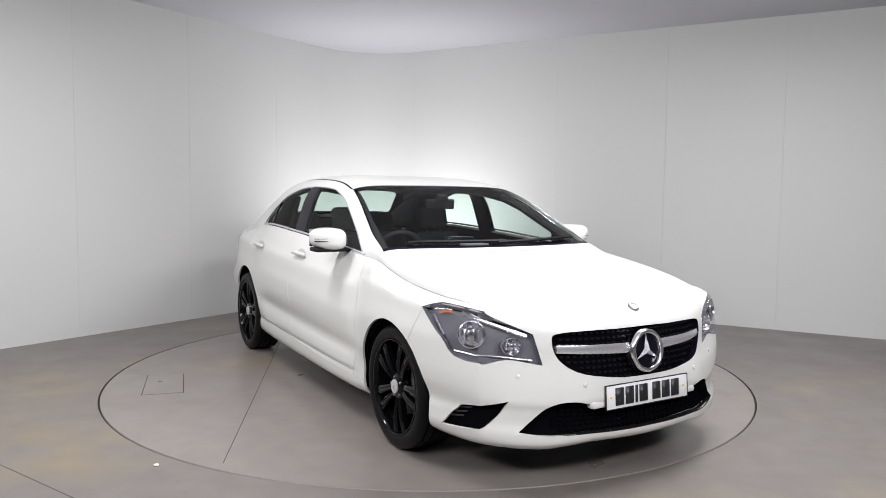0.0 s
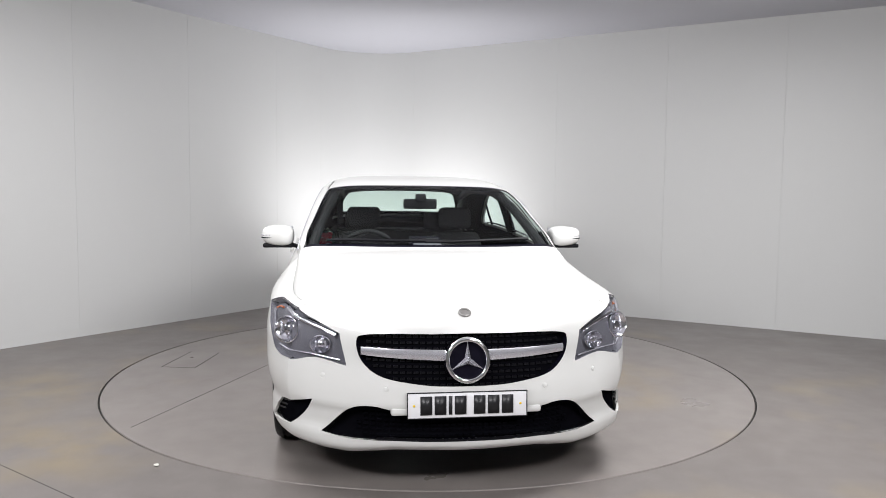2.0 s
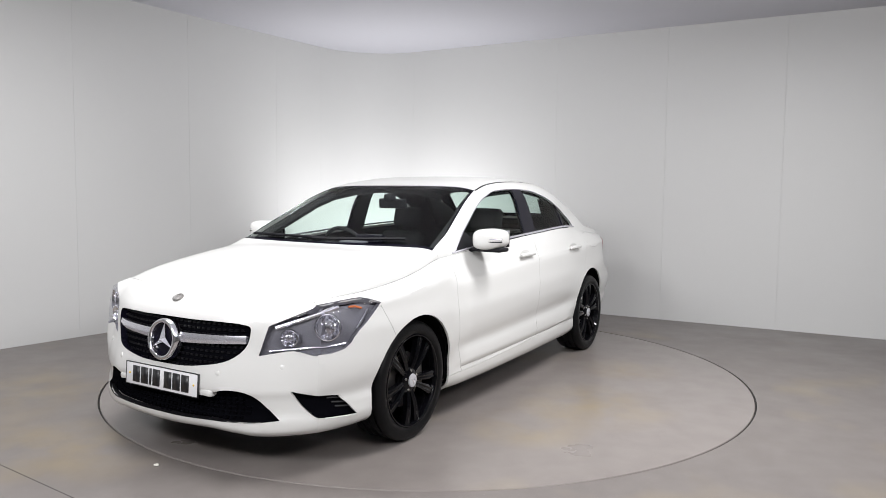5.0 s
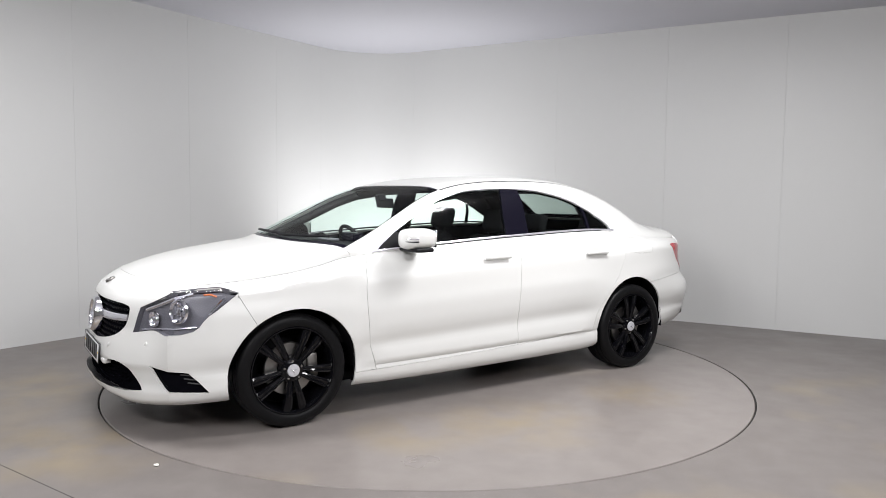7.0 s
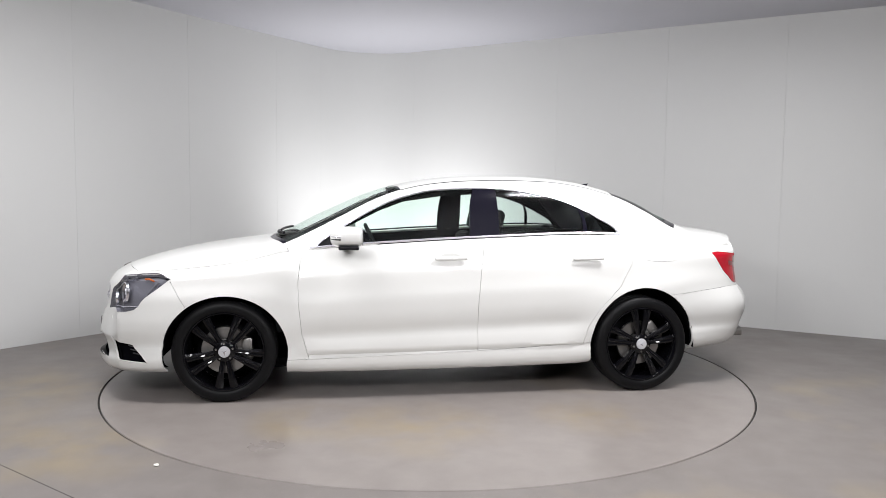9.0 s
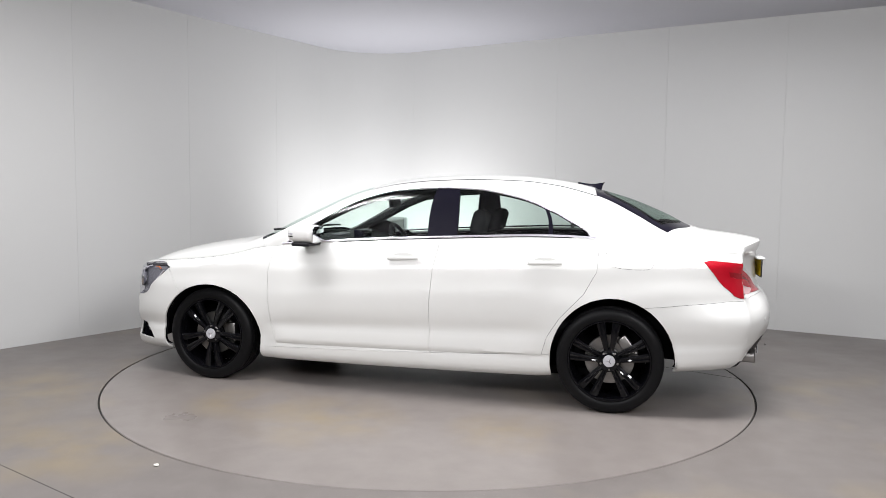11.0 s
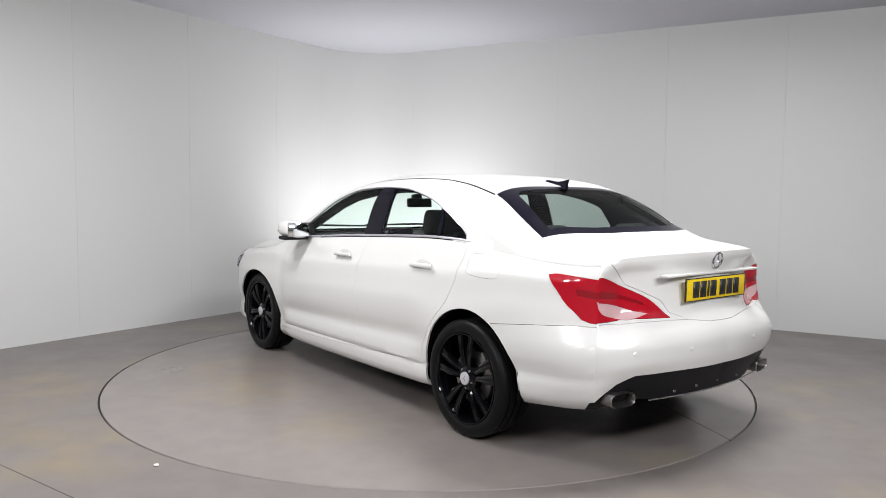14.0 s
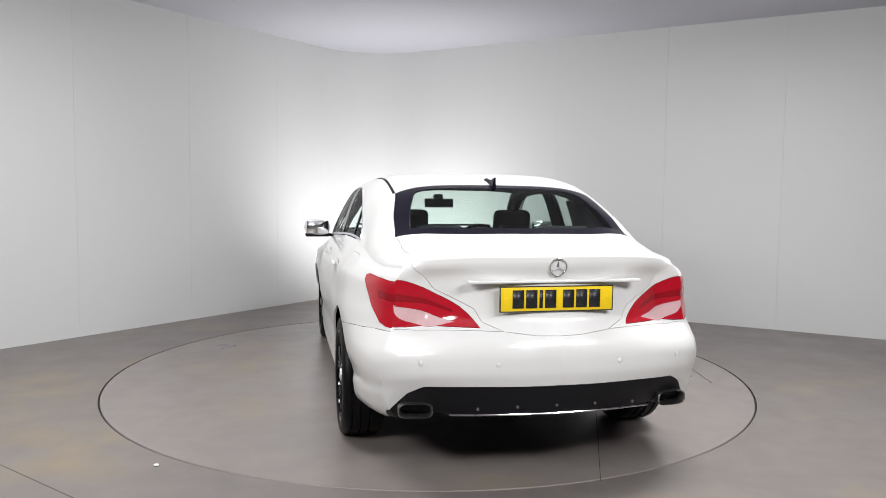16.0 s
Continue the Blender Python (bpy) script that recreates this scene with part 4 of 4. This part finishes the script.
def star(r, depth):
    """Three tapered arms."""
    pts = []
    for k in range(3):
        a = math.pi / 2 + k * 2 * math.pi / 3
        pts.append((r * math.cos(a), r * math.sin(a)))
        b = a + math.pi / 3
        pts.append((r * 0.2 * math.cos(b), r * 0.2 * math.sin(b)))
    bm = bmesh.new()
    ring = [bm.verts.new((x, y, 0)) for x, y in pts]
    apex = bm.verts.new((0, 0, depth))
    for i in range(6):
        bm.faces.new((ring[i], ring[(i + 1) % 6], apex))
    bm.faces.new(ring[::-1])
    bmesh.ops.recalc_face_normals(bm, faces=bm.faces[:])
    return bm


FACE_ON = Matrix(((0, 0, 1, 0), (1, 0, 0, 0), (0, 1, 0, 0), (0, 0, 0, 1)))


def build_face(car, fb, A):
    g = part("grille", panel([(side_skin, A["grille"])], (1, -1), gap=0.0, thick=0.0, lift=-0.035), MESHM, fb, "black diamond mesh grille with a chrome bar")
    part("grille_frame", panel_rim([(side_skin, A["grille"])], 0.034), GLOSS, g)
    m = part("lower_intake", panel([(side_skin, A["mouth"])], (1, -1), gap=0.0, thick=0.0, lift=-0.040), MESHM, fb, "black lower air intake")
    part("intake_frame", panel_rim([(side_skin, A["mouth"])], 0.038), BLACK, m)
    # rows of raised studs on the mesh
    for rows, owner, ymax, zs in ((9, g, 0.45, (0.475, 0.68)), (7, m, 0.55, (0.235, 0.365))):
        bm = bmesh.new()
        for i in range(rows):
            z = zs[0] + (zs[1] - zs[0]) * i / (rows - 1)
            y = -ymax
            while y < ymax:
                ya = abs(y)
                lim = np.interp(z, (0.455, 0.505, 0.58, 0.69), (0.10, 0.33, 0.43, 0.45)) if owner is g else np.interp(z, (0.22, 0.265, 0.365), (0.28, 0.50, 0.42))
                if ya < lim:
                    P = side_skin(np.array([np.clip(ya / 0.73, 0, 1)]), np.array([np.clip((0.77 - z) / 0.595, 0, 1)]))[0]
                    box(bm, P[0] - 0.046, P[0] - 0.028, y - 0.010, y + 0.010, z - 0.0045, z + 0.0045, m=None)
                y += 0.029
        part("raised_mesh", bm, STUDM if owner is g else MESHM, owner, smooth=False)
        owner.children[-1]["kind"] = "stuff"
    for sgn in (1, -1):
        bm = bmesh.new()
        rows = []
        for k in range(13):
            y = 0.085 + (0.455 - 0.085) * k / 12
            x = float(side_skin(np.array([y / 0.73]), np.array([0.28]))[0][0]) - 0.010
            h = 0.031 - 0.008 * k / 12
            z = 0.598 + 0.014 * k / 12
            rows.append([bm.verts.new((x - 0.03, y * sgn, z + h * 0.6)), bm.verts.new((x, y * sgn, z + h)), bm.verts.new((x + 0.008, y * sgn, z + h * 0.15)), bm.verts.new((x + 0.002, y * sgn, z - h * 0.55)), bm.verts.new((x - 0.03, y * sgn, z - h * 0.8))])
        for a, b in zip(rows, rows[1:]):
            for i in range(4):
                bm.faces.new((a[i], a[i + 1], b[i + 1], b[i]))
        bm.faces.new(rows[-1])
        bmesh.ops.recalc_face_normals(bm, faces=bm.faces[:])
        part("grille_bar", bm, SATIN, g, "silver grille bar", sharp=50)
    at = Matrix.Translation((2.228, 0, 0.588)) @ pose(0, 0, 0, 0, -7, 0) @ FACE_ON
    bm = bmesh.new()
    lathe(bm, [(0.0, -0.008), (0.079, -0.008), (0.081, 0.002)], 48, "z")
    e = part("emblem", bm, GLOSS, g, "large round chrome emblem with three arms", m=at)
    bm = bmesh.new()
    lathe(bm, [(0.080, -0.03), (0.078, 0.008), (0.083, 0.016), (0.093, 0.016), (0.099, 0.008), (0.104, -0.03)], 56, "z")
    part("emblem_ring", bm, CHROME, e, sharp=60)
    part("emblem_arm", star(0.080, 0.022), SATIN, e, smooth=False)
    at = Matrix.Translation((2.138, 0, 0.782)) @ pose(0, 0, 0, 0, -62, 0) @ FACE_ON
    bm = bmesh.new()
    lathe(bm, [(0.0, 0.003), (0.016, 0.003), (0.017, 0.005), (0.025, 0.005), (0.028, 0.002), (0.028, -0.006)], 32, "z")
    part("badge", bm, STEEL, fb, "small round silver badge", m=at)
    plate(fb, "front_plate", WHITEPL, "white plate with dark character bars", Matrix.Translation((2.243, 0, 0.398)) @ pose(0, 0, 0, 0, -4, 0) @ FACE_ON)
    bm = bmesh.new()
    box(bm, 2.19, 2.236, -0.33, 0.33, 0.352, 0.385, 0.012, 2)
    part("plate_holder", bm, PAINT, fb)


def panel_rim(pieces, depth, sides=(1, -1)):
    """The inward walls of an opening."""
    bm = panel(pieces, sides, gap=0.0, thick=depth)
    keep = {f for f in bm.faces if any(e.is_boundary for e in f.edges)}
    bmesh.ops.delete(bm, geom=[f for f in bm.faces if f not in keep], context="FACES")
    return bm


def build_tail(car, boot, rb, diffuser):
    at = Matrix.Translation((-2.266, 0, 0.848)) @ pose(0, 0, 0, 0, 1, 180) @ FACE_ON
    plate(boot, "rear_plate", YELLOWPL, "yellow plate with dark character bars", at)
    bm = bmesh.new()
    box(bm, -2.264, -2.215, -0.40, 0.40, 0.916, 0.929, 0.005, 2)
    part("boot_grip", bm, PAINT, boot)
    at = Matrix.Translation((-2.268, 0, 0.985)) @ pose(0, 0, 0, 0, 12, 180) @ FACE_ON
    bm = bmesh.new()
    lathe(bm, [(0.034, 0.0), (0.036, 0.005), (0.041, 0.005), (0.043, 0.0)], 40, "z")
    e = part("rear_emblem", bm, CHROME, boot, "round chrome emblem with three arms", m=at)
    part("emblem_arm", star(0.037, 0.009), CHROME, e, smooth=False)
    for sgn in (1, -1):
        bm = bmesh.new()
        for r0 in (1,):
            rings = []
            for (k, x) in ((0.86, -0.03), (0.86, 0.008), (0.93, 0.0), (1.0, 0.006), (1.0, 0.14)):
                ring = []
                for i in range(40):
                    a = 2 * math.pi * i / 40
                    c, s = math.cos(a), math.sin(a)
                    ring.append(bm.verts.new((x, 0.078 * k * math.copysign(abs(c) ** 0.55, c), 0.034 * k * math.copysign(abs(s) ** 0.6, s))))
                rings.append(ring)
            for v in rings[0]:
                v.co.x = 0.10
            for a, b in zip(rings, rings[1:]):
                for i in range(40):
                    bm.faces.new((a[i], a[(i + 1) % 40], b[(i + 1) % 40], b[i]))
        bmesh.ops.recalc_face_normals(bm, faces=bm.faces[:])
        pipe = part("exhaust_tip", bm, STEEL, car, "flattened oval steel exhaust tip", m=pose(-2.195, 0.615 * sgn, 0.352, 0, 0, -8 * sgn))
        bm = bmesh.new()
        lathe(bm, [(0.0, 0.09), (0.034, 0.09), (0.034, 0.13)], 24, "x", Matrix.Diagonal((1, 2.0, 0.9, 1)))
        part("pipe_bore", bm, LINER, pipe)
    line = []
    for k in range(25):
        y = -0.47 + 0.94 * k / 24
        line.append((-2.275 + 0.10 * (y / 0.47) ** 2 * 0.5, y, 0.338))
    part("chrome_strip", tube(bmesh.new(), line, 0.0045, 6), CHROME, diffuser, "thin chrome strip")
    for k in range(5):
        bm = bmesh.new()
        lathe(bm, [(0.0, 0.004), (0.006, 0.003), (0.007, -0.004)], 12, "x", Matrix.Translation((-2.292, -0.36 + 0.18 * k, 0.378)) @ Matrix.Diagonal((-1, 1, 1, 1)))
        part("stud", bm, STEEL, diffuser)
    # roof aerial
    bm = bmesh.new()
    rows = []
    for k in range(9):
        t = k / 8
        x, h, w = -1.075 - 0.165 * t, (0.016 + 0.012 * t if t < 0.45 else 0.0215 + 0.034 * ((t - 0.45) / 0.55) ** 1.3), 0.026 * (1 - 0.45 * t)
        zb = float(crown_z(x)) - 0.006
        lean = 0.02 * t
        rows.append([bm.verts.new((x, -w, zb)), bm.verts.new((x - lean * 0.3, -w * 0.55, zb + h * 0.55)), bm.verts.new((x - lean, -0.004, zb + h)), bm.verts.new((x - lean, 0.004, zb + h)), bm.verts.new((x - lean * 0.3, w * 0.55, zb + h * 0.55)), bm.verts.new((x, w, zb))])
    for a, b in zip(rows, rows[1:]):
        for i in range(5):
            bm.faces.new((a[i], a[i + 1], b[i + 1], b[i]))
    bm.faces.new(rows[0])
    bm.faces.new(rows[-1])
    bmesh.ops.recalc_face_normals(bm, faces=bm.faces[:])
    part("roof_aerial", bm, GLOSS, car, "gloss black fin-shaped roof aerial")


WHEEL_R = 0.317


def build_wheels(car):
    """Outer face towards +y; the same meshes on all four corners."""
    w = new("wheel")
    w.parent = car
    w["label"] = "gloss black ten-spoke alloy wheel with low tyre"
    bm = bmesh.new()
    R = WHEEL_R
    prof = [(0.236, -0.19), (0.245, -0.205), (0.275, -0.212), (0.300, -0.205), (R - 0.004, -0.188)]
    for c in (-0.150, -0.105, -0.060):
        prof += [(R, c - 0.018), (R, c + 0.018 - 0.002), (R - 0.007, c + 0.018), (R - 0.007, c + 0.025), (R, c + 0.027)]
    prof += [(R, -0.020), (R - 0.004, -0.008), (R - 0.012, 0.002), (0.292, 0.008), (0.275, 0.011), (0.256, 0.009), (0.246, 0.002), (0.241, -0.006)]
    lathe(bm, prof, 96, "y")
    part("tyre", bm, RUBBER, w, "low black tyre", sharp=40)
    bm = bmesh.new()
    lathe(bm, [(0.242, -0.006), (0.246, 0.001), (0.243, 0.006), (0.237, 0.006), (0.231, -0.006), (0.226, -0.03), (0.217, -0.06), (0.217, -0.19)], 80, "y")
    rim = part("rim", bm, RIMM, w, "gloss black rim", sharp=50)

    def spoke():
        bm = bmesh.new()
        rows = []
        for k in range(8):
            t = k / 7
            r = 0.045 + (0.234 - 0.045) * t
            half = 0.0125 + 0.0135 * t ** 1.2
            y = -0.018 + 0.016 * math.sin(t * math.pi) * 0.6 + 0.014 * t
            off = 0.0
            rows.append([bm.verts.new((r, y - 0.035, off - half)), bm.verts.new((r, y - 0.006, off - half)), bm.verts.new((r, y, off - half * 0.45)), bm.verts.new((r, y - 0.003, off)), bm.verts.new((r, y, off + half * 0.45)), bm.verts.new((r, y - 0.006, off + half)), bm.verts.new((r, y - 0.035, off + half))])
        for a, b in zip(rows, rows[1:]):
            for i in range(6):
                bm.faces.new((a[i], a[i + 1], b[i + 1], b[i]))
        bmesh.ops.recalc_face_normals(bm, faces=bm.faces[:])
        return bm

    data = None
    for k in range(5):
        for d in (-1, 1):
            if data is None:
                ob = part("spoke", spoke(), RIMM, rim, sharp=30)
                data = ob.data
            else:
                ob = new("spoke", data)
                ob.parent = rim
            ob.matrix_local = pose(0, 0, 0, 0, 18 + 72 * k, 0) @ pose(0, 0, 0, 0, d * 10.5, 0) @ Matrix.Translation((0.0, 0, -0.004 * d))
    bm = bmesh.new()
    lathe(bm, [(0.0, -0.004), (0.03, -0.004), (0.052, -0.008), (0.070, -0.022), (0.074, -0.05)], 48, "y")
    part("hub", bm, RIMM, rim)
    for k in range(5):
        bm = bmesh.new()
        lathe(bm, [(0.0, -0.012), (0.006, -0.012), (0.0085, -0.016), (0.0085, -0.03)], 6, "y", pose(0, 0, 0, 0, 54 + 72 * k, 0) @ Matrix.Translation((0.052, 0.006, 0)))
        part("wheel_bolt", bm, STEEL, rim)
    bm = bmesh.new()
    lathe(bm, [(0.0, 0.004), (0.024, 0.004), (0.034, 0.002), (0.036, -0.004), (0.036, -0.012)], 32, "y")
    cap = part("hub_cap", bm, HUBM, w, "silver hub cap with three arms")
    part("cap_arm", star(0.024, 0.004), CHROME, cap, smooth=False, m=pose(0, 0.0042, 0, -90, 0, 0))
    bm = bmesh.new()
    lathe(bm, [(0.07, -0.07), (0.075, -0.062), (0.145, -0.062), (0.148, -0.066), (0.148, -0.085)], 56, "y")
    part("brake_disc", bm, STEEL, w, "steel brake disc")
    bm = bmesh.new()
    box(bm, -0.165, -0.10, -0.10, -0.045, -0.07, 0.07, 0.012, 2)
    part("brake_caliper", bm, STEEL, w)
    bm = bmesh.new()
    lathe(bm, [(0.217, -0.19), (0.15, -0.17), (0.03, -0.16), (0.0, -0.16)], 48, "y")
    part("inner_wheel", bm, LINER, w)
    w.matrix_local = pose(1.35, 0.866, WHEEL_R, 0, 3, 0)
    for x, y, turn, spin in ((-1.35, 0.880, 0, 38), (1.35, -0.866, 180, 12), (-1.35, -0.880, 180, 30)):
        copy_thing(w, pose(x, y, WHEEL_R, 0, spin, turn))
    for x, cz, rx, rz in ((1.342, 0.305, 0.383, 0.370), (-1.362, 0.305, 0.373, 0.398)):
        for sgn in (1, -1):
            bm = bmesh.new()
            n = 28
            rows = []
            for i in range(n + 1):
                a = -0.06 + (math.pi + 0.12) * i / n
                rows.append([bm.verts.new((x + rx * math.cos(a), y * sgn, cz + rz * math.sin(a))) for y in (0.845, 0.70, 0.55)])
            for a, b in zip(rows, rows[1:]):
                for k in range(2):
                    bm.faces.new((a[k], a[k + 1], b[k + 1], b[k]))
            c = bm.verts.new((x, 0.55 * sgn, cz))
            for a, b in zip(rows, rows[1:]):
                bm.faces.new((a[2], b[2], c))
            part("arch_liner", bm, LINER, car, "black wheel arch liner")


def build_mirrors(car):
    for sgn in (1, -1):
        bm = bmesh.new()
        bmesh.ops.create_uvsphere(bm, u_segments=32, v_segments=20, radius=1)
        for v in bm.verts:
            p = v.co.copy()
            q = Vector([math.copysign(abs(c) ** 0.62, c) for c in p])
            v.co = Vector((q.x * 0.100 + (0.02 if q.x > 0 else 0) - q.x * abs(q.y) * 0.012, q.y * 0.098, q.z * (0.064 - 0.008 * max(q.y, 0)) + 0.004 * q.y))
            v.co.x = max(v.co.x, -0.074)
        m = Matrix.Translation((0.585, 0.93 * sgn, 1.032)) @ pose(0, 0, 0, 0, 0, 0) @ Matrix.Diagonal((1, sgn, 1, 1))
        bmesh.ops.transform(bm, matrix=m, verts=bm.verts[:])
        bmesh.ops.recalc_face_normals(bm, faces=bm.faces[:])
        mir = part("door_mirror", bm, PAINT, car, "white door mirror with black foot", sharp=60)
        bm = bmesh.new()
        box(bm, 0.507, 0.512, 0.846 if sgn > 0 else -1.014, 1.014 if sgn > 0 else -0.846, 0.982, 1.084, 0.0015, 1)
        part("mirror_glass", bm, MIRROR, mir)
        bm = bmesh.new()
        box(bm, 0.53, 0.655, 0.835 * sgn if sgn > 0 else -1.022, 1.022 if sgn > 0 else -0.835, 0.956, 0.982, 0.010, 3)
        part("mirror_base", bm, BLACK, mir)
        bm = bmesh.new()
        tube(bm, [(0.62, 0.78 * sgn, 0.955), (0.615, 0.83 * sgn, 0.968), (0.60, 0.88 * sgn, 0.976)], 0.026, 10, flat=0.5)
        part("mirror_foot", bm, BLACK, mir)
        for dz, m_ in ((0.006, SATIN), (-0.010, BLACK)):
            bm = bmesh.new()
            line = []
            for k in range(10):
                t = k / 9
                a = radians(8 + 62 * t)
                line.append((0.60 + 0.090 * math.cos(a * 0.95) + 0.006, (0.945 + 0.086 * math.sin(a) ** 0.8) * sgn, 1.030 + dz))
            tube(bm, line, 0.0045, 6)
            part("mirror_strip", bm, m_, mir)


def build_cabin(car):
    bm = bmesh.new()
    box(bm, -1.5, 1.1, -0.72, 0.72, 0.18, 0.24, 0.01, 1)
    part("cabin_floor", bm, LINER, car)
    bm = bmesh.new()
    prof = [(1.08, 0.96), (0.85, 0.985), (0.62, 0.965), (0.50, 0.93), (0.46, 0.86), (0.52, 0.70), (0.60, 0.45), (1.05, 0.40)]
    prism(bm, prof, 1.42, Matrix(((1, 0, 0, 0), (0, 0, 1, 0), (0, 1, 0, 0), (0, 0, 0, 1))), 0.012)
    dash = part("dashboard", bm, DASH, car, "dark grey dashboard", sharp=40)
    bm = bmesh.new()
    box(bm, 0.52, 0.60, -0.10, 0.10, 0.965, 1.025, 0.012, 2, m=None)
    part("display", bm, GLOSS, dash)
    bm = bmesh.new()
    tube(bm, [(0.185 * math.cos(a), 0.185 * math.sin(a), 0) for a in np.linspace(0, 2 * math.pi, 41)[:-1]], 0.015, 10, closed=True)
    sw = part("steering_wheel", bm, DASH, car, "black steering wheel", m=pose(0.36, -0.36, 0.885, 0, -64, 0))
    bm = bmesh.new()
    lathe(bm, [(0.0, 0.02), (0.05, 0.016), (0.07, -0.01), (0.06, -0.05)], 24, "z")
    for a in (90, 210, 330):
        box(bm, 0.05, 0.18, -0.018, 0.018, -0.012, 0.0, m=pose(0, 0, 0, 0, 0, a + 90))
    part("wheel_boss", bm, DASH, sw)
    for x, y, front in ((0.06, 0.36, 1), (0.06, -0.36, 1)):
        bm = bmesh.new()
        box(bm, -0.25, 0.27, -0.25, 0.25, 0.30, 0.50, 0.05, 3)
        seat = part("front_seat", bm, CLOTH, car, "dark fabric front seat", m=pose(x, y, 0))
        bm = bmesh.new()
        box(bm, -0.07, 0.07, -0.24, 0.24, 0.0, 0.58, 0.055, 4)
        for v in bm.verts:
            k = max(0, (v.co.z - 0.35) / 0.25)
            v.co.y *= 1 - 0.28 * k
        part("backrest", bm, CLOTH, seat, m=pose(-0.24, 0, 0.46, 0, -22, 0))
        bm = bmesh.new()
        box(bm, -0.045, 0.045, -0.13, 0.13, 0.0, 0.17, 0.04, 4)
        for sx in (-0.06, 0.06):
            box(bm, -0.006, 0.006, sx - 0.006, sx + 0.006, -0.08, 0.03)
        part("headrest", bm, CLOTH, seat, m=pose(-0.485, 0, 1.03, 0, -14, 0))
    bm = bmesh.new()
    box(bm, -1.28, -0.78, -0.64, 0.64, 0.30, 0.50, 0.06, 3)
    bench = part("rear_bench", bm, CLOTH, car, "dark fabric rear bench")
    bm = bmesh.new()
    box(bm, -0.07, 0.07, -0.62, 0.62, 0.0, 0.55, 0.05, 3)
    part("backrest", bm, CLOTH, bench, m=pose(-1.22, 0, 0.45, 0, -26, 0))
    for y in (-0.36, 0.36):
        bm = bmesh.new()
        box(bm, -0.045, 0.045, -0.14, 0.14, 0.0, 0.17, 0.04, 4)
        part("headrest", bm, CLOTH, bench, m=pose(-1.42, y, 0.965, 0, -14, 0))
    bm = bmesh.new()
    box(bm, -1.85, -1.40, -0.58, 0.58, 0.955, 0.975, 0.006, 1)
    part("parcel_shelf", bm, DASH, car)
    bm = bmesh.new()
    box(bm, -0.012, 0.012, -0.115, 0.115, -0.035, 0.035, 0.011, 3)
    rm = part("rear_view_mirror", bm, BLACK, car, m=pose(0.30, 0, 1.232, 0, 8, 0))
    bm = bmesh.new()
    box(bm, 0.0, 0.06, -0.035, 0.035, 0.02, 0.072, 0.012, 2)
    part("mirror_mount", bm, BLACK, rm)
    # pale slab on the dashboard, stands in for its reflection in the screen
    bm = bmesh.new()
    box(bm, 0.70, 0.79, -0.085, 0.085, 0.976, 0.990, 0.006, 2)
    part("dash_tray", bm, LAMPGREY, dash, "pale grey slab standing in for a reflection of the dashboard")
    # padded trim along the inside of the screen pillars, roof rails and rear pillars
    for sgn in (1, -1):
        for nm, run, r in (("pillar_trim", (1.0, 0.8, 0.6, 0.42, 0.25), 0.030), ("roof_rail_trim", (0.25, 0.0, -0.3, -0.7, -1.0, -1.2), 0.032)):
            line = []
            for x in run:
                edge = np.interp(-x, [-1.0, -0.62, -0.247, 0.3, 1.24], [0.755, 0.700, 0.620, 0.605, 0.565])
                u, w = place_on(top_skin, x - 0.02, x + 0.02, x=x, y=edge)
                P = top_skin(np.array([u]), np.array([w]))[0]
                line.append((x - 0.02, (P[1] - 0.035) * sgn, P[2] - 0.05))
            part(nm, tube(bmesh.new(), line, r, 10), DASH, car)
        bm = bmesh.new()
        prism(bm, [(-1.02, 1.27), (-1.20, 1.26), (-1.42, 1.17), (-1.66, 1.045), (-1.60, 1.0), (-1.22, 1.02)], 0.05, Matrix(((1, 0, 0, 0), (0, 0, 1, 0.545 * sgn), (0, 1, 0, 0), (0, 0, 0, 1))), 0.012)
        part("rear_pillar_trim", bm, DASH, car)
    # wipers on the screen
    for y0, y1 in ((-0.62, 0.02), (-0.05, 0.58)):
        line = []
        for k in range(12):
            y = y0 + (y1 - y0) * k / 11
            x = 1.085 - 0.10 * (abs(y) / 0.75) ** 2 - 0.02 * (k / 11)
            s, w = place_on(top_skin, x - 0.01, x + 0.01, x=x, y=abs(y))
            P = top_skin(np.array([s]), np.array([w]))[0]
            line.append((P[0], y, P[2] + 0.014))
        part("wiper", tube(bmesh.new(), line, 0.009, 6), BLACK, car, "black wiper")


CAR = build_car()


def motions():
    turns = [(0.0, -60.5), (0.5, -64.2), (1.0, -69.95), (1.5, -76.3), (2.0, -82.8), (2.5, -89.3), (3.0, -95.9), (3.5, -102.35), (4.0, -108.85), (4.7, -117.85), (5.6, -129.4), (6.5, -140.8), (7.0, -147.2), (7.5, -153.6), (8.0, -159.95), (8.5, -166.25), (9.0, -172.5), (9.8, -182.15), (10.6, -191.4), (11.5, -201.75), (12.0, -208.05), (12.5, -214.4), (13.0, -220.75), (13.5, -227.05), (14.0, -233.3), (14.5, -239.6), (15.0, -245.95), (15.5, -252.3), (16.0, -258.8)]
    walk(TURNTABLE, [(t, pose(0, 0, 0, 0, 0, a)) for t, a in turns])
    walk(CAR, [(t, pose(0, 0, 0, 0, 0, a) @ pose(0.026, -0.122, 0.0)) for t, a in turns])


motions()
